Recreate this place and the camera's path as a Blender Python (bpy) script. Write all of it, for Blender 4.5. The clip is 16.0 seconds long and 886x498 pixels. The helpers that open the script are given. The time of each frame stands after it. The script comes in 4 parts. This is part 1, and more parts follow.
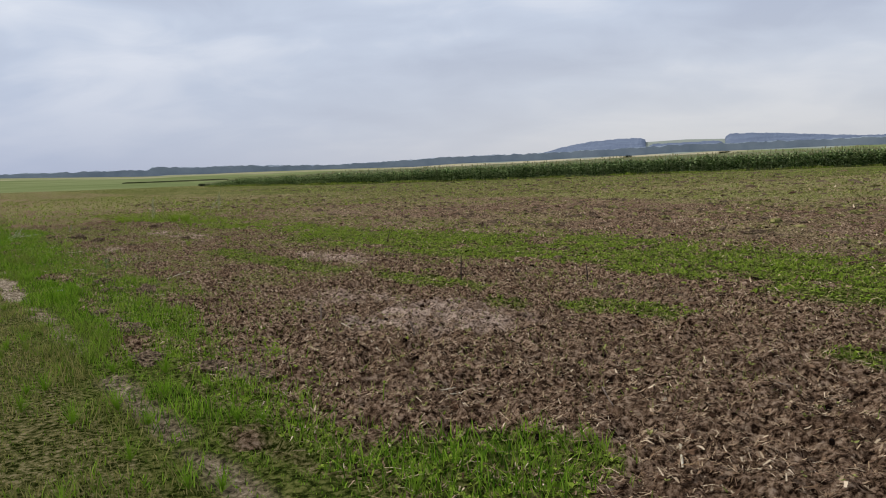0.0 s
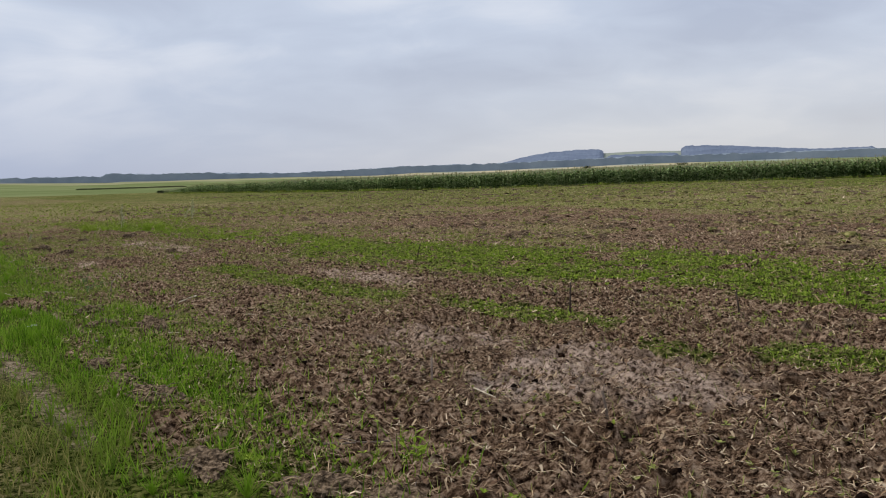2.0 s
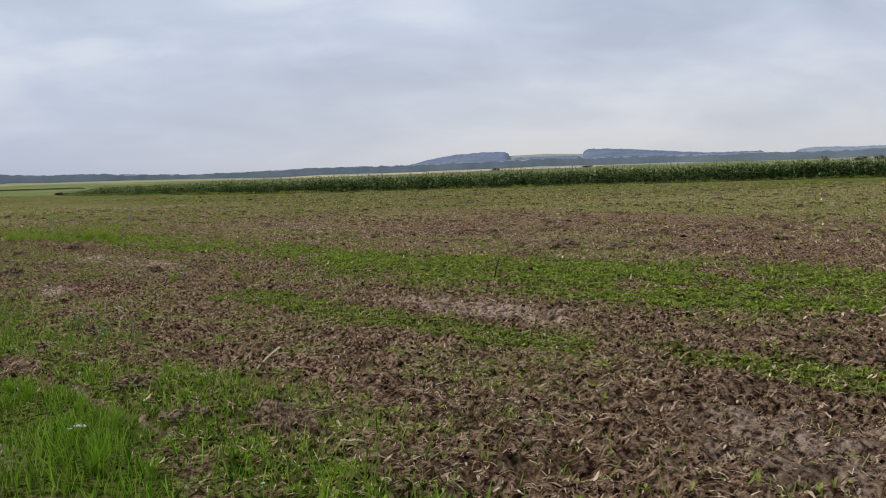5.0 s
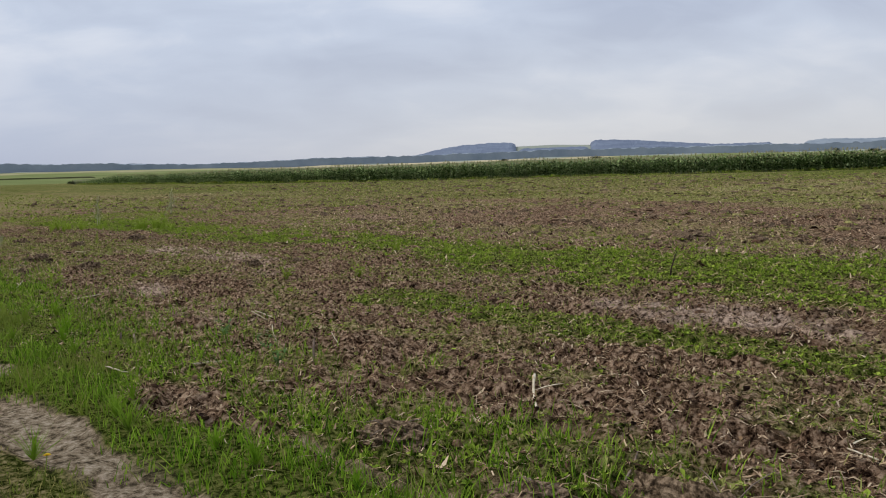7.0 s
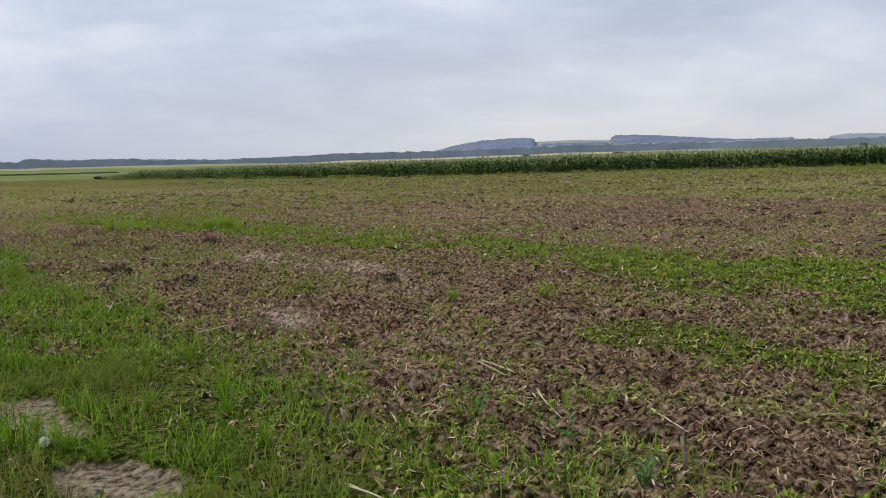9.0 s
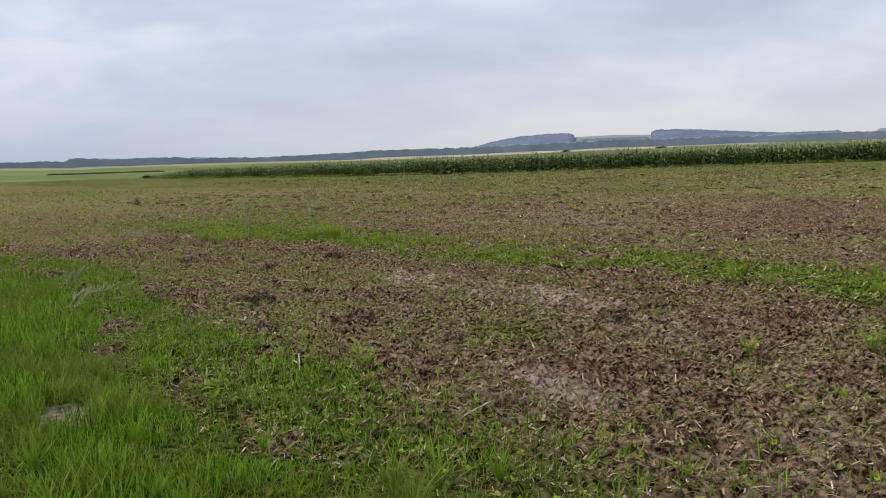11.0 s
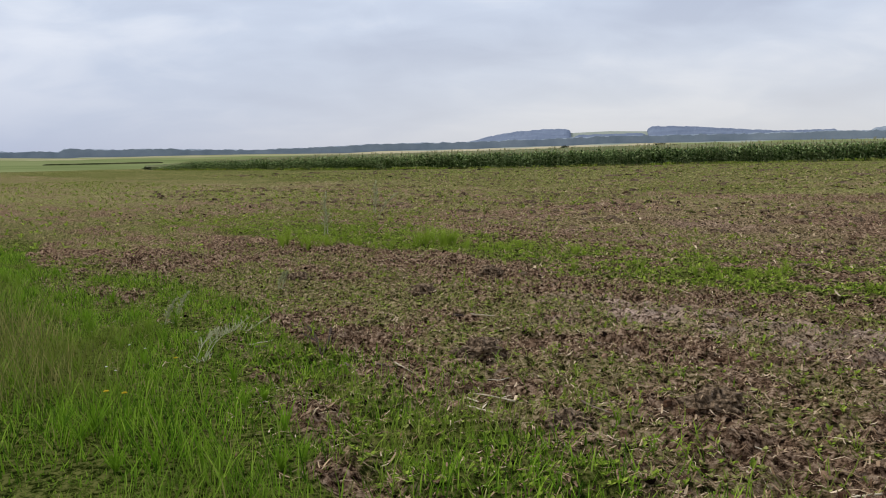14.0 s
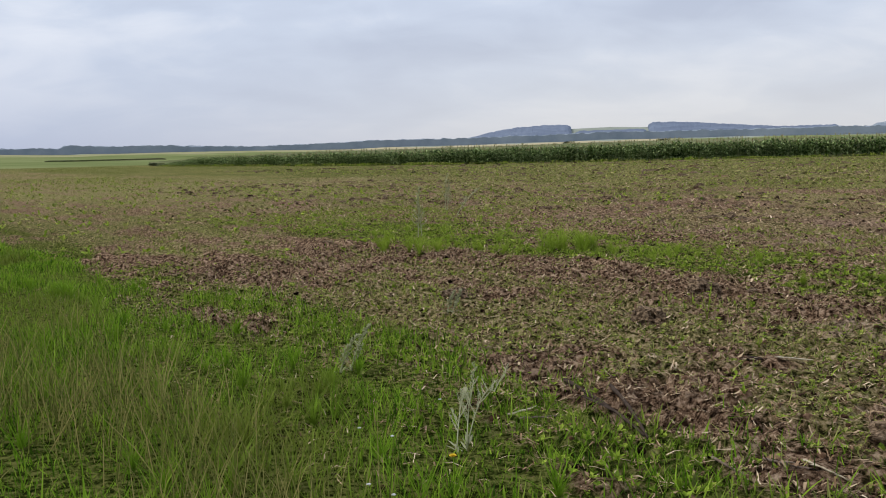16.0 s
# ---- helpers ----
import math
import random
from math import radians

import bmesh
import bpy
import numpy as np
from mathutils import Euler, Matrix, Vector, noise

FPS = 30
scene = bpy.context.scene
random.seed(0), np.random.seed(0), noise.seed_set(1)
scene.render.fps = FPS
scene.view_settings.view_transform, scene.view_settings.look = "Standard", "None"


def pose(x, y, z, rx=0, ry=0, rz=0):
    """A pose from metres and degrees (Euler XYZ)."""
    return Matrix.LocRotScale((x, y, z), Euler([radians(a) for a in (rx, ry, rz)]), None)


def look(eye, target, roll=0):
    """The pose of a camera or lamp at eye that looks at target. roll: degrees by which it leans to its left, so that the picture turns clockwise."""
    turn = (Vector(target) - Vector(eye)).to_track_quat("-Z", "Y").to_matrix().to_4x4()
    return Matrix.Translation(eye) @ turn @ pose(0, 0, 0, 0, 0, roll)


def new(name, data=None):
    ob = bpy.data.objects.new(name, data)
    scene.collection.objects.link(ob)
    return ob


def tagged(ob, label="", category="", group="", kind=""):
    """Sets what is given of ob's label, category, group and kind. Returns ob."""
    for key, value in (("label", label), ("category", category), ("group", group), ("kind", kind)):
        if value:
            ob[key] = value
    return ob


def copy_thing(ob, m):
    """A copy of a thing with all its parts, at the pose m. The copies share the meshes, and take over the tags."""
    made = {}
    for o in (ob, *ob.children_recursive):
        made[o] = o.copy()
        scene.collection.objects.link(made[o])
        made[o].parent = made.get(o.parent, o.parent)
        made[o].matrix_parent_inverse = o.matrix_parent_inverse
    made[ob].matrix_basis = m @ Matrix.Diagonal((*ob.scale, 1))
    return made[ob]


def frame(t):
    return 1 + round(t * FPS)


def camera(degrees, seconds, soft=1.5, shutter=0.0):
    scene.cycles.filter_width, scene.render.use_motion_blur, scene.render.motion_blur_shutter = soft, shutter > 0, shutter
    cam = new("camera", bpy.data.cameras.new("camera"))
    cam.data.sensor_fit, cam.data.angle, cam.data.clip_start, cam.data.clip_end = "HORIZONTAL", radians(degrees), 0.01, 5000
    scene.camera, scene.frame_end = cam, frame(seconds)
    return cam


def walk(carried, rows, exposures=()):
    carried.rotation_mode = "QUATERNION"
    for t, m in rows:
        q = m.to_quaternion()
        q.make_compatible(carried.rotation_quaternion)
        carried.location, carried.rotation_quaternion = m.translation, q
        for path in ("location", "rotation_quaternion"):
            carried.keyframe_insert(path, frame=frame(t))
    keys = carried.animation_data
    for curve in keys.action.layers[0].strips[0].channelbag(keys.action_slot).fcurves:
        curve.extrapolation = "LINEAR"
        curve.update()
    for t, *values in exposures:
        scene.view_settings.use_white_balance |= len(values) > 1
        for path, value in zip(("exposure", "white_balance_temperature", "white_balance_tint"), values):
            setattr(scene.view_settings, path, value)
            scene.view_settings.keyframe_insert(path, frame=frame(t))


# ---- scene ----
cam = camera(56.3, 16.0, 1.0)
PATH = [
    (0, (0.462, -0.232, 1.479), (0.511, 1.758, 1.291), -2.1),
    (0.5, (0.1, 0.483, 1.485), (0.167, 2.474, 1.304), -1.8),
    (1, (-0.311, 1.05, 1.496), (-0.219, 3.04, 1.321), -1.7),
    (1.5, (-0.579, 1.755, 1.423), (-0.455, 3.743, 1.246), -1.8),
    (2, (-0.922, 2.429, 1.411), (-0.773, 4.416, 1.242), -1.6),
    (2.5, (-1.191, 3.077, 1.355), (-0.957, 5.056, 1.19), -1.6),
    (3, (-1.571, 3.759, 1.368), (-1.271, 5.73, 1.21), -1.5),
    (3.2, (-1.755, 3.987, 1.394), (-1.436, 5.955, 1.236), -1.5),
    (5.3, (-3.414, 6.206, 1.427), (-3.042, 8.163, 1.256), -1.5),
    (5.5, (-3.591, 6.419, 1.39), (-3.222, 8.378, 1.218), -1.5),
    (6, (-3.968, 6.932, 1.298), (-3.613, 8.892, 1.117), -1.5),
    (6.5, (-4.332, 7.493, 1.306), (-3.979, 9.452, 1.118), -1.5),
    (7, (-4.718, 8.005, 1.339), (-4.36, 9.963, 1.147), -1.3),
    (7.5, (-5.048, 8.728, 1.338), (-4.69, 10.685, 1.135), -1.3),
    (8, (-5.466, 9.383, 1.324), (-5.115, 11.341, 1.118), -1.2),
    (8.5, (-5.805, 10.049, 1.306), (-5.468, 12.009, 1.093), -1.0),
    (9, (-6.133, 10.701, 1.32), (-5.819, 12.666, 1.118), -1.3),
    (9.5, (-6.477, 11.357, 1.282), (-6.17, 13.323, 1.076), -1.1),
    (10, (-6.887, 11.964, 1.345), (-6.605, 13.933, 1.141), -1.3),
    (10.2, (-7.055, 12.182, 1.385), (-6.786, 14.153, 1.182), -1.5),
    (12.3, (-8.506, 14.066, 1.497), (-8.317, 16.045, 1.278), -1.3),
    (12.5, (-8.645, 14.306, 1.48), (-8.452, 16.285, 1.262), -1.2),
    (13, (-8.934, 14.927, 1.434), (-8.722, 16.903, 1.21), -1.3),
    (13.5, (-9.305, 15.63, 1.453), (-9.078, 17.605, 1.234), -1.1),
    (14, (-9.638, 16.201, 1.465), (-9.401, 18.175, 1.243), -1.1),
    (14.5, (-9.937, 16.861, 1.474), (-9.698, 18.834, 1.246), -1.1),
    (15, (-10.381, 17.426, 1.498), (-10.145, 19.399, 1.267), -1.3),
    (15.5, (-10.798, 18.039, 1.441), (-10.559, 20.011, 1.209), -1.1),
    (16, (-11.23, 18.659, 1.377), (-10.993, 20.632, 1.146), -1.2),
]
walk(cam, [(t, look(eye, target, roll)) for t, eye, target, roll in PATH], [(0, -0.05), (6.5, -0.05), (9.5, 0.05), (16, 0.08)])

# ---------------------------------------------------------------- light
world = bpy.data.worlds.new("overcast_sky")
scene.world = world
world.use_nodes = True
SUN_EL, SUN_AZ = radians(48), radians(-70)


def build_sky():
    nt = world.node_tree
    nt.nodes.clear()
    N, L = nt.nodes.new, nt.links.new
    out, bg = N("ShaderNodeOutputWorld"), N("ShaderNodeBackground")
    sky = N("ShaderNodeTexSky")
    sky.sky_type, sky.sun_disc, sky.sun_elevation, sky.sun_rotation = "NISHITA", False, SUN_EL, SUN_AZ
    dim = N("ShaderNodeVectorMath")
    dim.operation = "SCALE"
    dim.inputs["Scale"].default_value = 0.07
    L(sky.outputs[0], dim.inputs[0])
    tc, sep = N("ShaderNodeTexCoord"), N("ShaderNodeSeparateXYZ")
    L(tc.outputs["Generated"], sep.inputs[0])

    def math_node(op, a, b=None, c=None):
        n = N("ShaderNodeMath")
        n.operation = op
        for i, v in enumerate((a, b, c)):
            if v is None:
                continue
            if isinstance(v, (int, float)):
                n.inputs[i].default_value = v
            else:
                L(v, n.inputs[i])
        return n.outputs[0]

    # the cloud layer lies flat overhead, so it is seen squeezed towards the horizon
    up = math_node("MAXIMUM", sep.outputs["Z"], 0.0)
    den = math_node("ADD", up, 0.34)
    comb = N("ShaderNodeCombineXYZ")
    L(math_node("DIVIDE", sep.outputs["X"], den), comb.inputs[0])
    L(math_node("DIVIDE", sep.outputs["Y"], den), comb.inputs[1])

    def noise_tex(scale, detail, rough, shift, distort=0.0):
        m = N("ShaderNodeMapping")
        m.inputs["Location"].default_value = shift
        m.inputs["Rotation"].default_value = (0, 0, radians(12))
        m.inputs["Scale"].default_value = (0.75, 1.08, 1.0)
        L(comb.outputs[0], m.inputs[0])
        n = N("ShaderNodeTexNoise")
        n.inputs["Scale"].default_value, n.inputs["Detail"].default_value = scale, detail
        n.inputs["Roughness"].default_value, n.inputs["Distortion"].default_value = rough, distort
        L(m.outputs[0], n.inputs["Vector"])
        return n.outputs["Fac"]

    big, fine = noise_tex(1.7, 3, 0.5, (3.1, 0.4, 0), 0.4), noise_tex(5.2, 5, 0.55, (1.3, 7.0, 0), 0.6)
    mixed = math_node("ADD", math_node("MULTIPLY", big, 0.76), math_node("MULTIPLY", fine, 0.24))
    ramp = N("ShaderNodeValToRGB")
    L(mixed, ramp.inputs[0])
    e = ramp.color_ramp.elements
    e[0].position, e[0].color = 0.36, (0.50, 0.56, 0.70, 1)
    e[1].position, e[1].color = 0.63, (0.81, 0.85, 0.94, 1)
    mid = e.new(0.5)
    mid.color = (0.61, 0.68, 0.82, 1)
    # haze near the horizon: cooler towards the west, warmer towards the east
    haze = N("ShaderNodeValToRGB")
    L(math_node("MULTIPLY_ADD", sep.outputs["X"], 0.9, 0.5), haze.inputs[0])
    h = haze.color_ramp.elements
    h[0].position, h[0].color = 0.12, (0.43, 0.49, 0.66, 1)
    h[1].position, h[1].color = 0.75, (0.67, 0.67, 0.685, 1)
    fall = math_node("POWER", math_node("SUBTRACT", 1.0, math_node("MINIMUM", math_node("MULTIPLY", up, 5.2), 1.0)), 1.4)
    m1 = N("ShaderNodeMix")
    m1.data_type = "RGBA"
    L(fall, m1.inputs["Factor"])
    L(ramp.outputs[0], m1.inputs["A"])
    L(haze.outputs[0], m1.inputs["B"])
    m2 = N("ShaderNodeMix")
    m2.data_type = "RGBA"
    m2.inputs["Factor"].default_value = 0.93
    L(dim.outputs[0], m2.inputs["A"])
    L(m1.outputs["Result"], m2.inputs["B"])
    L(m2.outputs["Result"], bg.inputs[0])
    bg.inputs[1].default_value = 1.0
    L(bg.outputs[0], out.inputs[0])


build_sky()
sun = new("sun", bpy.data.lights.new("sun", "SUN"))
sun.data.energy, sun.data.angle, sun.data.color = 1.8, radians(14), (1.0, 0.95, 0.86)
sun.matrix_world = look((0, 0, 60), Vector((0, 0, 60)) - Vector((math.sin(SUN_AZ) * math.cos(SUN_EL), math.cos(SUN_AZ) * math.cos(SUN_EL), math.sin(SUN_EL))))

# ---------------------------------------------------------------- materials


def material(name, stops, scale=8.0, detail=6, rough=0.9, bump=0.0, bump_scale=40.0, dist=0.01, per_piece=0.0, second=None, spec=0.04, translucent=0.0):
    """Colour ramp over noise at object scale in metres; per_piece mixes in a random value for each loose piece;
    second: (colour, scale, low, high), a stain laid over it."""
    m = bpy.data.materials.new(name)
    m.use_nodes = True
    nt = m.node_tree
    N, L = nt.nodes.new, nt.links.new
    b = nt.nodes["Principled BSDF"]
    b.inputs["Roughness"].default_value = rough
    b.inputs["Specular IOR Level"].default_value = spec
    tc = N("ShaderNodeNewGeometry")
    n = N("ShaderNodeTexNoise")
    n.inputs["Scale"].default_value, n.inputs["Detail"].default_value, n.inputs["Roughness"].default_value = scale, detail, 0.62
    L(tc.outputs["Position"], n.inputs["Vector"])
    fac = n.outputs["Fac"]
    if per_piece:
        mix = N("ShaderNodeMix")
        mix.inputs["Factor"].default_value = per_piece
        L(fac, mix.inputs["A"])
        L(tc.outputs["Random Per Island"], mix.inputs["B"])
        fac = mix.outputs["Result"]
    ramp = N("ShaderNodeValToRGB")
    e = ramp.color_ramp.elements
    e[0].position, e[0].color = stops[0][0], (*stops[0][1], 1)
    e[1].position, e[1].color = stops[-1][0], (*stops[-1][1], 1)
    for p, c in stops[1:-1]:
        e.new(p).color = (*c, 1)
    L(fac, ramp.inputs[0])
    col = ramp.outputs[0]
    if second:
        c2, s2, lo, hi = second
        n2 = N("ShaderNodeTexNoise")
        n2.inputs["Scale"].default_value, n2.inputs["Detail"].default_value = s2, 4
        L(tc.outputs["Position"], n2.inputs["Vector"])
        mr = N("ShaderNodeMapRange")
        mr.inputs["From Min"].default_value, mr.inputs["From Max"].default_value = lo, hi
        L(n2.outputs["Fac"], mr.inputs["Value"])
        mx = N("ShaderNodeMix")
        mx.data_type = "RGBA"
        L(mr.outputs[0], mx.inputs["Factor"])
        L(col, mx.inputs["A"])
        mx.inputs["B"].default_value = (*c2, 1)
        col = mx.outputs["Result"]
    L(col, b.inputs["Base Color"])
    if bump:
        n3 = N("ShaderNodeTexNoise")
        n3.inputs["Scale"].default_value, n3.inputs["Detail"].default_value = bump_scale, 5
        L(tc.outputs["Position"], n3.inputs["Vector"])
        bp = N("ShaderNodeBump")
        bp.inputs["Strength"].default_value, bp.inputs["Distance"].default_value = bump, dist
        L(n3.outputs["Fac"], bp.inputs["Height"])
        L(bp.outputs[0], b.inputs["Normal"])
    if translucent:
        tr = N("ShaderNodeBsdfTranslucent")
        L(col, tr.inputs["Color"])
        ms = N("ShaderNodeMixShader")
        ms.inputs[0].default_value = translucent
        L(b.outputs[0], ms.inputs[1])
        L(tr.outputs[0], ms.inputs[2])
        L(ms.outputs[0], nt.nodes["Material Output"].inputs[0])
    return m


def ground_material():
    """Tilled soil with trodden plant mat, dry crust, sandy ruts and, far off, meadow, stubble and painted haze."""
    m = bpy.data.materials.new("tilled_soil")
    m.use_nodes = True
    nt = m.node_tree
    N, L = nt.nodes.new, nt.links.new
    b = nt.nodes["Principled BSDF"]
    b.inputs["Roughness"].default_value, b.inputs["Specular IOR Level"].default_value = 1.0, 0.0
    geo = N("ShaderNodeNewGeometry")

    def tex(scale, detail=6, rough=0.6):
        n = N("ShaderNodeTexNoise")
        n.inputs["Scale"].default_value, n.inputs["Detail"].default_value, n.inputs["Roughness"].default_value = scale, detail, rough
        L(geo.outputs["Position"], n.inputs["Vector"])
        return n.outputs["Fac"]

    def ramp(fac, stops):
        r = N("ShaderNodeValToRGB")
        e = r.color_ramp.elements
        e[0].position, e[0].color = stops[0][0], (*stops[0][1], 1)
        e[1].position, e[1].color = stops[-1][0], (*stops[-1][1], 1)
        for p, c in stops[1:-1]:
            e.new(p).color = (*c, 1)
        L(fac, r.inputs[0])
        return r.outputs[0]

    def blend(fac, a, c):
        x = N("ShaderNodeMix")
        x.data_type = "RGBA"
        L(fac, x.inputs["Factor"])
        L(a, x.inputs["A"])
        L(c, x.inputs["B"])
        return x.outputs["Result"]

    def gate(name, t, lo, hi, width=0.18):
        """The attribute, broken up at its edges by a noise."""
        a = N("ShaderNodeAttribute")
        a.attribute_name = name
        s = N("ShaderNodeMath")
        s.operation = "SUBTRACT"
        L(a.outputs["Fac"], s.inputs[0])
        L(t, s.inputs[1])
        mr = N("ShaderNodeMapRange")
        mr.inputs["From Min"].default_value, mr.inputs["From Max"].default_value = -width, width
        mr.inputs["To Min"].default_value, mr.inputs["To Max"].default_value = lo, hi
        L(s.outputs[0], mr.inputs["Value"])
        return mr.outputs[0]

    coarse, mid, fine = tex(2.3, 5), tex(22, 8, 0.74), tex(48, 6, 0.76)
    # soil, crust and plant tones; their near-black stops paint shade into gaps and pits
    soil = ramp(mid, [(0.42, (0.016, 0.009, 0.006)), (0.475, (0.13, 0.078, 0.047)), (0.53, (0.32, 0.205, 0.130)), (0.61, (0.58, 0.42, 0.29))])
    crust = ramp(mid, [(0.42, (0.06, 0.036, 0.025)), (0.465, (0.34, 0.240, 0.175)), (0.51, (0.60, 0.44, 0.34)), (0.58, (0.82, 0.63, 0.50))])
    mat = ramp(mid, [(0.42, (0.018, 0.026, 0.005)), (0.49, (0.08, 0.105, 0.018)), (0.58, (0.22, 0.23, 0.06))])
    sand = ramp(mid, [(0.40, (0.09, 0.07, 0.045)), (0.46, (0.28, 0.215, 0.14)), (0.53, (0.43, 0.345, 0.24)), (0.62, (0.64, 0.54, 0.41))])
    meadow = ramp(tex(0.02, 5), [(0.3, (0.14, 0.175, 0.065)), (0.5, (0.19, 0.222, 0.09)), (0.7, (0.26, 0.275, 0.13))])
    wheat = ramp(tex(0.015, 4), [(0.35, (0.42, 0.36, 0.23)), (0.65, (0.54, 0.46, 0.30))])
    olive = ramp(mid, [(0.42, (0.022, 0.019, 0.008)), (0.49, (0.25, 0.245, 0.076)), (0.58, (0.51, 0.49, 0.20))])
    # grey-green that paints distance haze over the farthest land
    haze_tint = ramp(tex(0.01, 4), [(0.3, (0.25, 0.28, 0.24)), (0.7, (0.33, 0.35, 0.29))])
    red = ramp(tex(5.5, 6, 0.7), [(0.45, (0.07, 0.042, 0.025)), (0.65, (0.23, 0.135, 0.082))])
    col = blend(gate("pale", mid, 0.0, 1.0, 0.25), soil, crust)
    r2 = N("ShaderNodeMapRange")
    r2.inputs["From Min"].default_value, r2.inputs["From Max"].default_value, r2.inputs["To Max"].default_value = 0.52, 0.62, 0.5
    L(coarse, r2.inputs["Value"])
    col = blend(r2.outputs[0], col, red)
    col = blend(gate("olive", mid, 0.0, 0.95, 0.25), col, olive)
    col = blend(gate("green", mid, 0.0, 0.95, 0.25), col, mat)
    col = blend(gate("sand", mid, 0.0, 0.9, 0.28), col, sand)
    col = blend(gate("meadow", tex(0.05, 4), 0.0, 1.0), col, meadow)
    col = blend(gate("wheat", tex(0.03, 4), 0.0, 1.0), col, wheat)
    col = blend(gate("haze_tint", coarse, 0.0, 1.0), col, haze_tint)
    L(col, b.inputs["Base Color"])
    add = N("ShaderNodeMath")
    add.operation = "MULTIPLY_ADD"
    add.inputs[1].default_value = 0.45
    L(fine, add.inputs[0])
    L(mid, add.inputs[2])
    bp = N("ShaderNodeBump")
    bp.inputs["Strength"].default_value, bp.inputs["Distance"].default_value = 1.0, 0.05
    L(add.outputs[0], bp.inputs["Height"])
    L(bp.outputs[0], b.inputs["Normal"])
    return m


M_GROUND = ground_material()
M_ROT = material("rotting_litter", [(0.14, (0.03, 0.017, 0.011)), (0.38, (0.14, 0.082, 0.050)), (0.64, (0.31, 0.203, 0.122)), (0.86, (0.46, 0.34, 0.215)), (0.99, (0.62, 0.50, 0.35))], 30, per_piece=0.9)
M_STRAW = material("dry_straw", [(0.10, (0.06, 0.034, 0.017)), (0.35, (0.29, 0.185, 0.10)), (0.65, (0.55, 0.40, 0.24)), (0.92, (0.78, 0.62, 0.43))], 30, per_piece=0.85)
M_CLOD = material("soil_clod", [(0.3, (0.007, 0.0035, 0.002)), (0.54, (0.09, 0.048, 0.027)), (0.78, (0.38, 0.245, 0.155))], 22, bump=0.8, bump_scale=70, per_piece=0.5)
M_EARTH = material("turned_earth", [(0.36, (0.024, 0.016, 0.010)), (0.48, (0.11, 0.075, 0.046)), (0.62, (0.30, 0.215, 0.14))], 34, bump=1.0, bump_scale=60, dist=0.02)
M_SOD = material("weedy_mound", [(0.35, (0.04, 0.042, 0.013)), (0.5, (0.18, 0.165, 0.055)), (0.65, (0.40, 0.36, 0.14))], 9, bump=1.0, bump_scale=20, dist=0.03)
M_GRASS = material("meadow_grass", [(0.1, (0.022, 0.065, 0.006)), (0.45, (0.135, 0.270, 0.013)), (0.85, (0.32, 0.47, 0.045)), (0.98, (0.46, 0.45, 0.15))], 6, second=((0.20, 0.25, 0.04), 0.9, 0.5, 0.66), per_piece=0.75, rough=0.6, translucent=0.25)
M_DRYGRASS = material("seeding_grass", [(0.1, (0.08, 0.105, 0.02)), (0.5, (0.21, 0.215, 0.055)), (0.9, (0.45, 0.37, 0.14))], 6, per_piece=0.7, rough=0.7, translucent=0.3)
M_WEED = material("weed_leaf", [(0.1, (0.045, 0.09, 0.010)), (0.5, (0.235, 0.335, 0.034)), (0.9, (0.48, 0.57, 0.095))], 7, per_piece=0.6, rough=0.65, translucent=0.25)
M_DULL = material("dull_weed_leaf", [(0.1, (0.10, 0.12, 0.032)), (0.5, (0.28, 0.295, 0.08)), (0.9, (0.52, 0.51, 0.17))], 7, per_piece=0.6, rough=0.75, translucent=0.2)
M_STALK = material("bleached_stalk", [(0.25, (0.36, 0.29, 0.19)), (0.5, (0.58, 0.50, 0.36)), (0.75, (0.76, 0.69, 0.54))], 18, bump=0.4, bump_scale=120, dist=0.003)
M_TWIG = material("brown_stalk", [(0.25, (0.10, 0.072, 0.055)), (0.5, (0.20, 0.15, 0.115)), (0.75, (0.34, 0.27, 0.21))], 20, bump=0.4, bump_scale=120, dist=0.003)
M_DARKTWIG = material("dark_stalk", [(0.3, (0.035, 0.025, 0.02)), (0.7, (0.09, 0.065, 0.05))], 20, bump=0.4, bump_scale=120, dist=0.003)
M_SILVER = material("silvery_weed", [(0.2, (0.22, 0.25, 0.12)), (0.5, (0.40, 0.41, 0.24)), (0.85, (0.62, 0.60, 0.42))], 12, per_piece=0.5, rough=0.8, translucent=0.2)
M_BLUISH = material("bluish_leaf", [(0.1, (0.05, 0.11, 0.03)), (0.5, (0.11, 0.20, 0.06)), (0.9, (0.20, 0.32, 0.11))], 12, per_piece=0.5, rough=0.7, translucent=0.2)
M_WHITE = material("white_petal", [(0.3, (0.70, 0.70, 0.66)), (0.7, (0.85, 0.85, 0.82))], 60, rough=0.7, translucent=0.2)
M_YELLOW = material("yellow_petal", [(0.3, (0.70, 0.48, 0.03)), (0.7, (0.86, 0.66, 0.08))], 60, rough=0.7)
M_CORN = material("maize_leaf", [(0.12, (0.02, 0.042, 0.012)), (0.5, (0.12, 0.19, 0.05)), (0.9, (0.46, 0.55, 0.24))], 0.5, per_piece=0.8, rough=0.55, translucent=0.2)
M_TASSEL = material("maize_tassel", [(0.3, (0.26, 0.24, 0.11)), (0.7, (0.42, 0.37, 0.19))], 1.0, per_piece=0.5)
M_CANOPY = material("maize_canopy", [(0.3, (0.07, 0.092, 0.035)), (0.5, (0.125, 0.145, 0.058)), (0.7, (0.20, 0.205, 0.09))], 0.35, detail=7, second=((0.19, 0.19, 0.095), 0.02, 0.45, 0.6), bump=0.6, bump_scale=1.2, dist=0.3)
